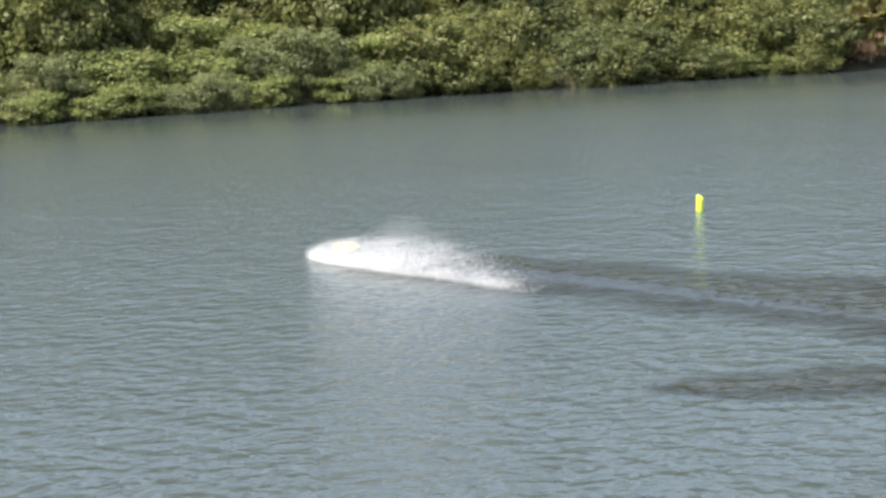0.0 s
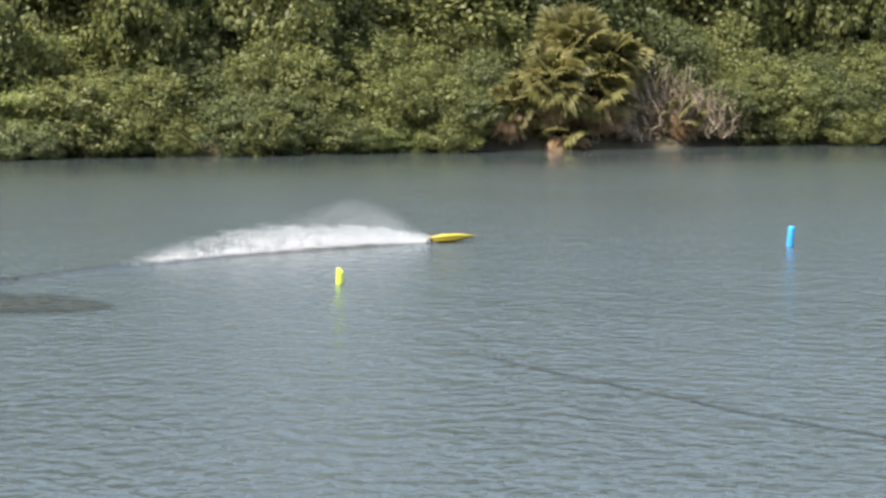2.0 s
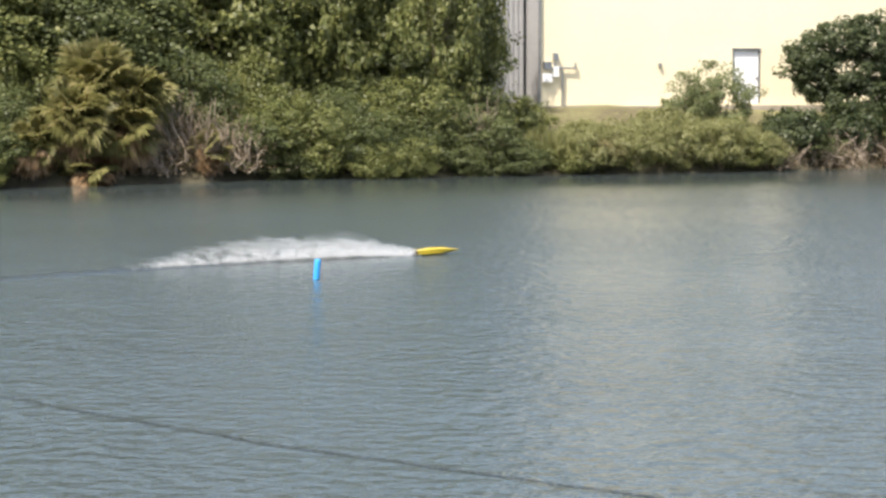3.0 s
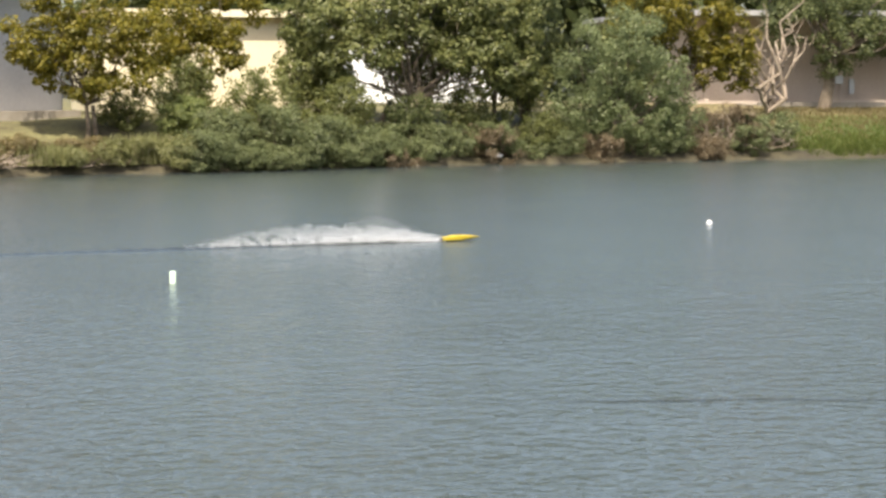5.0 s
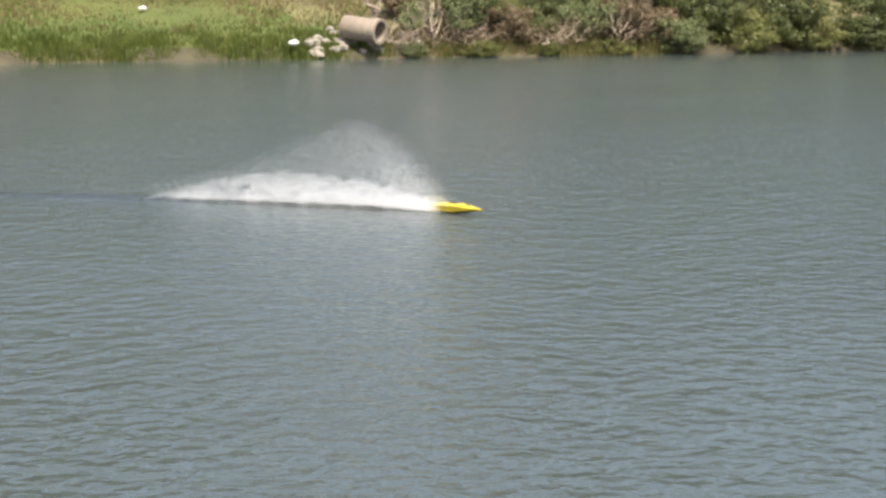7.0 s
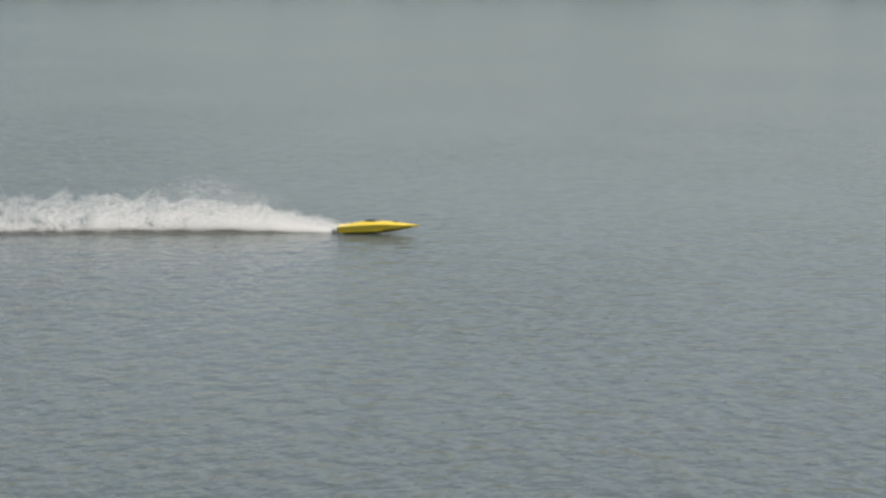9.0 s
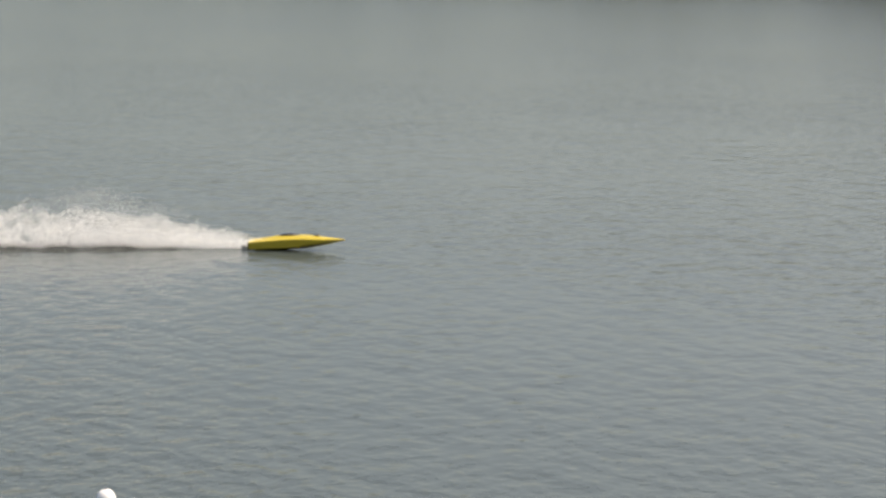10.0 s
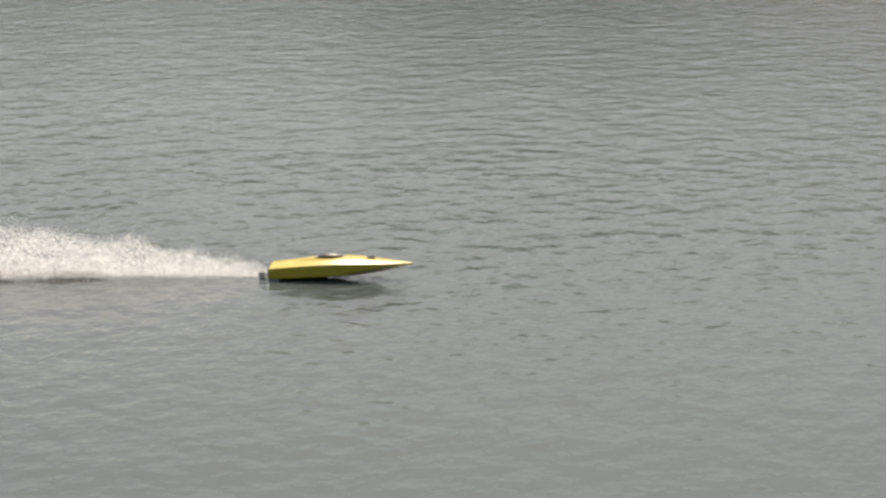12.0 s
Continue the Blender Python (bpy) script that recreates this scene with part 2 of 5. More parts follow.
M_CONC = two_tone("pale_concrete", (0.24, 0.208, 0.168), (0.368, 0.328, 0.272), 1.2, 0.9, 0, 0.4, 0.01)
M_PIPE = two_tone("stained_concrete", (0.16, 0.128, 0.1), (0.272, 0.228, 0.184), 1.2, 0.9, 0, 0.4, 0.01)
M_TIMBER = two_tone("weathered_fence_timber", (0.23, 0.178, 0.132), (0.413, 0.332, 0.252), 1.5, 0.85, 0, 0.4, 0.01, (1, 1, 0.15))
M_OLDWOOD = two_tone("dark_old_timber", (0.030, 0.022, 0.016), (0.09, 0.065, 0.048), 2.5, 0.9, 0, 0.5, 0.02)
M_BLACK = two_tone("black_paint", (0.012, 0.012, 0.014), (0.03, 0.03, 0.032), 2, 0.35)
M_DKGREEN = two_tone("dark_green_mesh", (0.007, 0.012, 0.012), (0.016, 0.026, 0.026), 2, 0.8)
M_BINGREEN = two_tone("green_painted_steel", (0.0096, 0.104, 0.068), (0.024, 0.16, 0.104), 1.5, 0.5, 0, 0.2, 0.004)
M_ORANGE = two_tone("orange_plastic", (0.637, 0.17, 0.0425), (0.722, 0.255, 0.0765), 2, 0.5)
M_TRUCK = two_tone("dark_blue_grey_car_paint", (0.030, 0.036, 0.045), (0.045, 0.052, 0.062), 1, 0.2)
M_SILVER = two_tone("silver_paint", (0.374, 0.395, 0.426), (0.478, 0.499, 0.52), 1, 0.3, 0.4, 0)
M_CHROME = two_tone("chrome", (0.6, 0.6, 0.6), (0.7, 0.7, 0.7), 2, 0.15, 1.0, 0)
M_GLASS = two_tone("dark_glass", (0.015, 0.018, 0.02), (0.022, 0.025, 0.028), 1, 0.08, 0, 0)
M_RUBBER = two_tone("black_rubber", (0.015, 0.015, 0.015), (0.03, 0.03, 0.03), 5, 0.85)
M_ROCK = two_tone("pale_limestone", (0.162, 0.144, 0.12), (0.3, 0.276, 0.24), 1.5, 0.9, 0, 0.6, 0.03)
M_BOAT = two_tone("yellow_gelcoat", (0.416, 0.316, 0.024), (0.48, 0.372, 0.036), 1.2, 0.30, 0, 0.02, 0.001)
M_FLUO = two_tone("fluorescent_yellow_foam", (0.468, 0.637, 0.0425), (0.578, 0.722, 0.085), 3, 0.6)
M_BLUE = two_tone("bright_blue_foam", (0.017, 0.255, 0.637), (0.034, 0.34, 0.722), 3, 0.6)
M_PALE = two_tone("pale_green_white_foam", (0.62, 0.80, 0.62), (0.75, 0.88, 0.72), 3, 0.6)
M_STEEL = two_tone("dull_steel", (0.30, 0.30, 0.31), (0.45, 0.45, 0.46), 6, 0.4, 0.9, 0.1, 0.001)


def spray_mat():
    m, nt, b = mat("water_spray", 0.35)
    b.inputs["Base Color"].default_value = (1.0, 1.0, 1.0, 1)
    tr = node(nt, "ShaderNodeBsdfTranslucent", Color=(1.0, 1.0, 1.0, 1))
    mx = node(nt, "ShaderNodeMixShader", Fac=0.8)
    nt.links.new(b.outputs[0], mx.inputs[1])
    nt.links.new(tr.outputs[0], mx.inputs[2])
    nt.links.new(mx.outputs[0], nt.nodes["Material Output"].inputs["Surface"])
    return m


M_SPRAY = spray_mat()

# ---- pond and ground ----
# Far shore: bearing from the first standpoint in degrees, distance in metres.
SHORE = [(-60, 62), (-45.2, 64.4), (-39, 64.8), (-33, 66.5), (-27, 67.5), (-21, 69), (-17, 71.5), (-15, 73.6), (-9, 75.7),
         (-3.3, 78.8), (2.7, 86), (6.4, 89), (8.3, 91.2), (12.4, 92.8), (18.4, 101), (24.6, 107), (30.7, 116), (36, 121.5),
         (40.3, 124), (45.5, 128.5), (51, 136)]
REST = [(128, 84), (170, 84), (215, 60), (230, 10), (215, -42), (150, -50), (80, -46), (30, -40), (14, -22), (9, -4), (3, 0.9),
        (-4, 0.6), (-20, -2), (-46, 4), (-58, 16)]


def bearing(az, d):
    return d * math.sin(radians(az)), d * math.cos(radians(az))


def shore_d(az):
    return float(np.interp(az, [s[0] for s in SHORE], [s[1] for s in SHORE]))


def by_shore(az, off):
    """A place off metres behind the far waterline on this bearing."""
    return bearing(az, shore_d(az) + off)


def outline():
    pts = [bearing(*s) for s in SHORE] + REST
    out = []
    for i, a in enumerate(pts):
        b = pts[(i + 1) % len(pts)]
        n = max(1, int(math.dist(a, b) / 0.9))
        for k in range(n):
            x, y = a[0] + (b[0] - a[0]) * k / n, a[1] + (b[1] - a[1]) * k / n
            j = noise.noise((x * 0.35, y * 0.35, 3.0)) * 0.35
            out.append((x, y + j))
    return out


OUT = outline()
MID = (60.0, 35.0)


def ground_z(off, x=60.0):
    """Height of the bank this far behind the waterline: steeper by the factory, gentler at the lawn."""
    lawn = np.interp(off, [-8, -1, 0, 0.6, 2, 6, 10, 14, 40, 400, 5000], [-2.5, -0.5, -0.04, 0.42, 0.85, 1.75, 2.55, 2.82, 3.0, 3.2, 3.2])
    steep = np.interp(off, [-8, -1, 0, 0.6, 2, 4.5, 7, 12, 40, 400, 5000], [-2.5, -0.5, -0.04, 0.40, 0.95, 1.9, 2.42, 2.55, 2.8, 3.2, 3.2])
    w = min(1.0, max(0.0, (x - 20) / 20))
    return float(steep * (1 - w) + lawn * w)


def build_ground():
    n = len(OUT)
    offs = [-3.0, -1.0, 0.0, 0.3, 0.7, 1.3, 2.0, 3.2, 4.5, 6.0, 8.0, 10.0, 12.0, 14.0, 18.0, 26.0, 45.0, 120.0, 500.0, 4000.0]
    verts, faces = [], []
    for i, (x, y) in enumerate(OUT):
        a, b = OUT[i - 3], OUT[(i + 3) % n]
        t = Vector((b[0] - a[0], b[1] - a[1])).normalized()
        nr = Vector((-t.y, t.x))
        rad = (Vector((x, y)) - Vector(MID)).normalized()
        if nr.dot(rad) < 0:
            nr = -nr
        for o in offs:
            w = min(1.0, max(0.0, (o - 6) / 40))
            d = (nr * (1 - w) + rad * w).normalized()
            px, py = x + d.x * o, y + d.y * o
            z = ground_z(o, x)
            if o > 0.1:
                z += noise.noise((px * 0.4, py * 0.4, 0)) * min(0.12, 0.05 + o * 0.01)
            verts.append((px, py, z))
    m = len(offs)
    for i in range(n):
        j = (i + 1) % n
        for k in range(m - 1):
            faces.append((i * m + k, j * m + k, j * m + k + 1, i * m + k + 1))
    g = mesh_part("ground", verts, faces, M_GROUND)
    g.data.materials.append(M_LAWN)
    g.data.materials.append(M_SOIL_SHADE)
    g.data.materials.append(M_DRYLAWN)
    for p in g.data.polygons:
        p.use_smooth = True
        c = p.center
        if 46 < c.x < 82 and 90 < c.y < 125:
            p.material_index = 3 if c.z + 0.5 * noise.noise((c.x * 0.3, c.y * 0.3, 5.0)) > 2.15 else 1
        # foot of the bank: shade among the grass tufts put into the soil colour
        if p.vertices[0] % m in (1, 2, 3) or c.z < 0.38:
            p.material_index = 2
    tagged(g, "grassy bank of the pond with dry patches", "ground", kind="structure")
    # water surface, running on under the banks; sheltered near the shore and in the south-east
    offs = [0.8, 0.0, -4.0, -8.0, -12.0, -17.0, -24.0, -34.0]
    wv, exposed = [], []
    for x, y in OUT:
        v = Vector((x, y)) - Vector(MID)
        d = v.normalized()
        for o in offs:
            o = max(o, -0.92 * v.length)
            q = Vector((x, y)) + d * o
            wv.append((q.x, q.y, 0.0))
            west = float(np.interp(-o, [0, 4, 8, 12, 17], [0.02, 0.03, 0.15, 0.6, 1.0]))
            east = float(np.interp(-o, [0, 4, 8, 12], [0.06, 0.5, 0.9, 1.0]))
            w = min(1.0, max(0.0, (q.x + 5) / 20))
            near_shore = west * (1 - w) + east * w if q.y > 25 and q.x < 112 else 1.0
            exposed.append(near_shore)
    m = len(offs)
    wf = []
    for i in range(n):
        j = (i + 1) % n
        for k in range(m - 1):
            wf.append((i * m + k, i * m + k + 1, j * m + k + 1, j * m + k))
    wv.append((*MID, 0.0))
    exposed.append(1.0)
    for i in range(n):
        wf.append((len(wv) - 1, i * m + m - 1, ((i + 1) % n) * m + m - 1))
    w = mesh_part("water", wv, wf, M_WATER)
    at = w.data.attributes.new("open_water", "FLOAT", "POINT")
    at.data.foreach_set("value", exposed)
    bmw = bmesh.new()
    bmw.from_mesh(w.data)
    bmesh.ops.recalc_face_normals(bmw, faces=bmw.faces)
    if sum(f.normal.z for f in bmw.faces) < 0:
        bmesh.ops.reverse_faces(bmw, faces=bmw.faces)
    bmw.to_mesh(w.data)
    bmw.free()
    tagged(w, "wind-rippled grey-blue pond water", "water", kind="structure")


build_ground()

# ---- vegetation ----
RNG = np.random.default_rng(7)


def leaves(centres, normals, size, aspect=0.55, tilt=0.6):
    """Four-cornered leaves about these centres, roughly facing these ways."""
    n = len(centres)
    nrm = normals + RNG.normal(0, tilt, (n, 3))
    nrm /= np.linalg.norm(nrm, axis=1, keepdims=True) + 1e-9
    u = np.cross(nrm, RNG.normal(0, 1, (n, 3)))
    u /= np.linalg.norm(u, axis=1, keepdims=True) + 1e-9
    v = np.cross(nrm, u)
    s = size * RNG.uniform(0.6, 1.3, (n, 1))
    a, b = u * s * 0.5, v * s * 0.5 * aspect
    bend = nrm * s * 0.12
    return np.stack([centres - a - bend, centres - b * 1.0 + a * 0.1, centres + a - bend, centres + b + a * 0.1], 1)


def crown_points(lobes, clumps, per, radius, hang=0.0):
    """Leaf centres in clumps on the outer parts of some lobes (x, y, z, rx, ry, rz)."""
    cs, ns = [], []
    vol = np.array([l[3] * l[4] + l[4] * l[5] + l[3] * l[5] for l in lobes])
    for l, share in zip(lobes, vol / vol.sum()):
        k = max(4, int(clumps * share))
        d = RNG.normal(0, 1, (k, 3))
        d /= np.linalg.norm(d, axis=1, keepdims=True)
        r = RNG.uniform(0.55, 1.06, (k, 1)) ** 0.6
        c = np.array(l[:3]) + d * r * np.array(l[3:6])
        for cc, dd in zip(c, d):
            rc = radius * RNG.uniform(0.55, 1.35)
            m = int(per * RNG.uniform(0.6, 1.4))
            e = RNG.normal(0, 1, (m, 3))
            e /= np.linalg.norm(e, axis=1, keepdims=True)
            e[:, 2] -= hang * RNG.uniform(0, 2.5, m)
            p = cc + e * rc * RNG.uniform(0.55, 1.0, (m, 1)) * np.array([1.15, 1.15, 0.85])
            cs.append(p)
            ns.append(e * 0.8 + dd * 0.5 + np.array([0, 0, 0.5]))
    return np.concatenate(cs), np.concatenate(ns)


def stems(bm, base, tips, r, bend=0.25, parts=4):
    """Crooked tapering stems from one base to each tip."""
    for tip in tips:
        p = Vector(base) + Vector((random.uniform(-r, r), random.uniform(-r, r), 0))
        d = Vector(tip) - p
        last = p
        for k in range(1, parts + 1):
            f = k / parts
            q = p + d * f + Vector((random.uniform(-1, 1), random.uniform(-1, 1), random.uniform(-0.5, 0.5))) * bend * d.length * 0.2 * (1 - f * 0.5)
            add_tube(bm, last, q, r * (1 - (k - 1) / parts * 0.8), r * (1 - f * 0.8), sides=6, caps=False)
            last = q


def bush(label, w, d, h, material, leaf=0.17, clumps=90, per=95, radius=0.42, lobes=None, hang=0.0, group="", name="bush", category="bush", aspect=0.55, m=None):
    th = empty(name, m or Matrix.Identity(4), label, category, group)
    if lobes is None:
        lobes = []
        for k in range(5):
            a = k * 2.4 + random.random()
            f = random.uniform(0.15, 0.36)
            hz = h * random.uniform(0.30, 0.62)
            lobes.append((math.cos(a) * w * f, math.sin(a) * d * f, hz, w * random.uniform(0.24, 0.36), d * 0.36, min(hz, h * random.uniform(0.30, 0.42))))
        lobes.append((0, 0, h * 0.5, w * 0.4, d * 0.4, h * 0.5))
    c, nn = crown_points(lobes, clumps, per, radius, hang)
    keep = c[:, 2] > 0.03
    quads("crown", leaves(c[keep], nn[keep], leaf, aspect), material, th)
    bm = bmesh.new()
    stems(bm, (0, 0, -0.15), [(l[0] * 0.9, l[1] * 0.9, l[2] + l[5] * 0.4) for l in lobes], 0.05)
    tagged(part("undergrowth", bm, M_BARK, th), kind="stuff")
    return th


def place(th, x, y, z, rz=0.0, sx=1.0, sy=1.0, sz=1.0):
    return pose(x, y, z, 0, 0, rz) @ Matrix.Diagonal((sx, sy, sz, 1))


def build_thicket():
    g = "thicket along the shore"
    kinds = [
        bush("dense green broad-leaved shrub overhanging the water", 5.0, 3.6, 4.2, M_LEAF, 0.21, 175, 42, 0.47, group=g),
        bush("bright green leafy shrub on the bank", 4.6, 3.4, 3.8, M_LEAF_LIGHT, 0.205, 170, 42, 0.45, group=g),
        bush("dark green shrub with small leaves on the bank", 4.8, 3.6, 4.6, M_LEAF_DARK, 0.20, 175, 42, 0.47, group=g),
        bush("tall green shrub with a ragged top", 5.2, 3.8, 5.4, M_LEAF, 0.22, 180, 42, 0.52, group=g),
        bush("willow-leaved grey-green shrub at the waterline", 4.4, 3.2, 3.6, M_LEAF_GREY, 0.23, 160, 46, 0.44, aspect=0.38, group=g),
        bush("tall green shrub at the back of the thicket", 6.0, 4.6, 8.4, M_LEAF, 0.24, 260, 40, 0.62, group=g),
        bush("dark green shrub at the back of the thicket", 5.8, 4.4, 7.8, M_LEAF_DARK, 0.24, 260, 40, 0.62, group=g),
        bush("dark green tree of the far tree line", 6.0, 4.6, 8.0, M_LEAF_DARK, 0.62, 70, 22, 0.9, group="far tree line"),
    ]
    used = [False] * len(kinds)

    def put(k, x, y, z, rz, s, sz):
        m = place(kinds[k], x, y, z, rz, s, s, sz)
        if not used[k]:
            kinds[k].matrix_basis = m
            used[k] = True
        else:
            copy_thing(kinds[k], m)

    rnd = random.Random(5)
    # bearing, metres behind the waterline, kinds to choose from, height factor
    rows = []
    for off, step, f, end in [(-0.45, 1.2, 0.56, -9.2), (0.8, 1.5, 0.82, -9.6), (2.2, 1.9, 1.0, -10.0), (3.8, 2.1, 1.2, -9.8), (6.2, 2.1, 0.95, -9.4), (9.0, 2.1, 1.12, -9.8)]:
        az = -52.0 + off * 0.3
        while az < end:
            ks = ([1, 4, 1, 4] if off < 1.5 else [1, 0, 3]) if az < -34 else ([0, 2, 1, 0] if off < 3 else [0, 3, 2]) if az < -19 else [2, 2, 0]
            if off > 5:
                ks = [5, 6] if az < -30 else [6, 6, 5]
            rows.append((az, off, ks, f))
            az += step
    for az, off, ks, f in rows:
        if -22.4 < az < -16.0 and off < 3:
            continue
        az += rnd.uniform(-0.5, 0.5)
        x, y = by_shore(az, off + rnd.uniform(-0.4, 0.5))
        put(rnd.choice(ks), x, y, max(0.0, ground_z(off, x)) - 0.12, rnd.uniform(0, 360), (rnd.uniform(0.62, 0.75) if off < 0 else rnd.uniform(0.85, 1.05) if off < 5 else rnd.uniform(0.9, 1.1)), f * rnd.uniform(0.85, 1.15))
    # lower shrubs in front of the factory and by its ends
    for az, off, k, s, f in [(-10.6, 3.6, 3, 0.9, 1.35), (-9.7, 5.4, 3, 0.75, 1.4), (-11.8, 4.6, 2, 1.0, 1.6), (-13.4, 4.6, 3, 1.0, 1.5), (-10.4, 1.6, 2, 0.8, 1.0), (-8.6, 0.2, 2, 0.8, 0.62), (-7.2, 0.2, 0, 0.7, 0.42), (-9.6, 3.5, 2, 1.0, 0.9), (-2.2, 0.3, 0, 0.7, 0.42), (-0.6, 0.6, 2, 0.75, 0.5),
                             (1.0, 1.6, 0, 0.8, 0.62), (2.3, 1.8, 2, 0.8, 0.6), (-8.4, 3.4, 0, 0.7, 0.55), (12.2, 1.6, 4, 1.0, 1.0), (13.6, 1.2, 4, 1.0, 1.15), (15.0, 1.2, 4, 1.0, 0.9),
                             (11.2, 3.6, 1, 0.9, 1.0), (16.6, 0.6, 4, 0.9, 0.8), (18.0, 1.0, 4, 0.8, 0.75), (19.5, 0.8, 4, 0.9, 0.8), (20.8, 1.4, 0, 0.8, 0.75), (17.2, 3.0, 2, 1.0, 1.1), (19.0, 3.4, 0, 1.0, 1.1), (15.4, 3.2, 0, 1.0, 1.15), (22.0, 3.4, 2, 1.0, 1.1), (24.2, 3.6, 2, 0.9, 0.9),
                             (13.0, 3.4, 0, 1.0, 1.25), (20.4, 6.5, 3, 1.1, 1.35), (17.6, 7.5, 3, 1.1, 1.35), (23.4, 7.0, 3, 1.1, 1.2), (14.8, 6.5, 3, 1.0, 1.1), (11.0, 6.0, 0, 1.0, 1.2), (9.6, 4.4, 0, 0.8, 0.8)]:
        x, y = by_shore(az, off)
        put(k, x, y, ground_z(off, x) - 0.1, rnd.uniform(0, 360), s, f)
    for k in range(9):
        az = 11.5 + k * 0.62
        x, y = by_shore(az, rnd.uniform(-0.6, 0.6))
        put(4, x, y, -0.1, rnd.uniform(0, 360), rnd.uniform(0.7, 0.95), rnd.uniform(0.55, 1.05))
    for k in range(9):
        az = 41.8 + k * 1.15
        x, y = by_shore(az, rnd.uniform(-0.2, 0.3))
        put(rnd.choice([4, 2, 2, 0]), x, y, -0.05, rnd.uniform(0, 360), rnd.uniform(0.35, 0.5) if az < 46 else 0.9, rnd.uniform(0.2, 0.3) if az < 46 else 0.7)
    # beyond the lawn and the pipe
    for az, off, k, s, f in [(44.0, 1.2, 2, 0.5, 0.45), (47.0, 1.0, 2, 1.0, 1.2), (48.4, 0.8, 2, 1.05, 1.2), (50.0, 0.8, 2, 1.1, 1.25), (51.8, 0.9, 0, 1.1, 1.2),
                             (46.2, 4.6, 3, 1.0, 1.15), (47.8, 6.0, 3, 1.1, 1.3), (50.5, 6.0, 3, 1.1, 1.3), (53.5, 3.5, 3, 1.1, 1.2), (55.5, 3.0, 2, 1.1, 1.2),
                             (44.7, 3.8, 2, 0.75, 0.85), (45.3, 2.0, 0, 0.6, 0.62), (43.2, 2.6, 0, 0.55, 0.55)]:
        x, y = by_shore(az, off)
        put(k, x, y, ground_z(off, x) - 0.1, rnd.uniform(0, 360), s, f)
    # tree line far behind the buildings
    az = 9.0
    while az < 58:
        x, y = bearing(az, rnd.uniform(142, 152))
        put(7, x, y, 2.6, rnd.uniform(0, 360), rnd.uniform(1.5, 1.8), rnd.uniform(1.3, 1.75))
        az += 2.6
    # far shores, out of the main view: trees added to darken the water's reflection
    for i in range(104):
        f = i / 103
        pts = [(118, 92), (170, 92), (224, 62), (240, 10), (222, -50), (150, -60), (80, -54), (32, -48), (12, -30), (4, -14), (-22, -12), (-50, -8), (-68, 14)]
        u = f * (len(pts) - 1)
        k = min(int(u), len(pts) - 2)
        x = pts[k][0] + (pts[k + 1][0] - pts[k][0]) * (u - k)
        y = pts[k][1] + (pts[k + 1][1] - pts[k][1]) * (u - k)
        put(7, x, y, 1.2, rnd.uniform(0, 360), 1.5, rnd.uniform(0.8, 1.2) if y > 70 else rnd.uniform(0.5, 0.7))


build_thicket()


def tree(label, x, y, z, lobes, material, leaf, clumps, per, radius, trunk=0.25, forks=None, hang=0.0, bark=None, aspect=0.55, base=None):
    """A tree: tapered crooked trunk and limbs, and a crown of leaf clumps. Lobes are given about the foot."""
    th = empty("tree", pose(x, y, z), label, "tree", "trees on the far shore")
    c, nn = crown_points(lobes, clumps, per, radius, hang)
    keep = c[:, 2] > 0.05
    quads("crown", leaves(c[keep], nn[keep], leaf, aspect), material, th)
    top = forks or (0, 0, min(l[2] for l in lobes) * 0.55)
    bm = bmesh.new()
    foot = base or [(0, 0)]
    for fx, fy in foot:
        p0, p1 = Vector((fx, fy, -0.3)), Vector((top[0] + fx * 0.6, top[1] + fy * 0.6, top[2]))
        pm = (p0 + p1) / 2 + Vector((random.uniform(-1, 1), 0, 0)) * trunk * 0.8
        add_tube(bm, p0, pm, trunk * 1.15, trunk * 0.9, 10, False)
        add_tube(bm, pm, p1, trunk * 0.9, trunk * 0.75, 10, False)
    part("trunk", bm, bark or M_BARK, th)
    bm = bmesh.new()
    stems(bm, top, [(l[0], l[1], l[2] + l[5] * 0.3) for l in lobes], trunk * 0.5, 0.4, 5)
    extra = []
    for l in lobes:
        for k in range(3):
            a = random.uniform(0, 6.28)
            extra.append((l[0] + math.cos(a) * l[3] * 0.75, l[1] + math.sin(a) * l[4] * 0.75, l[2] + random.uniform(-0.2, 0.6) * l[5]))
    stems(bm, top, extra, trunk * 0.26, 0.5, 5)
    tagged(part("branchwork", bm, bark or M_BARK, th), kind="stuff")
    return th


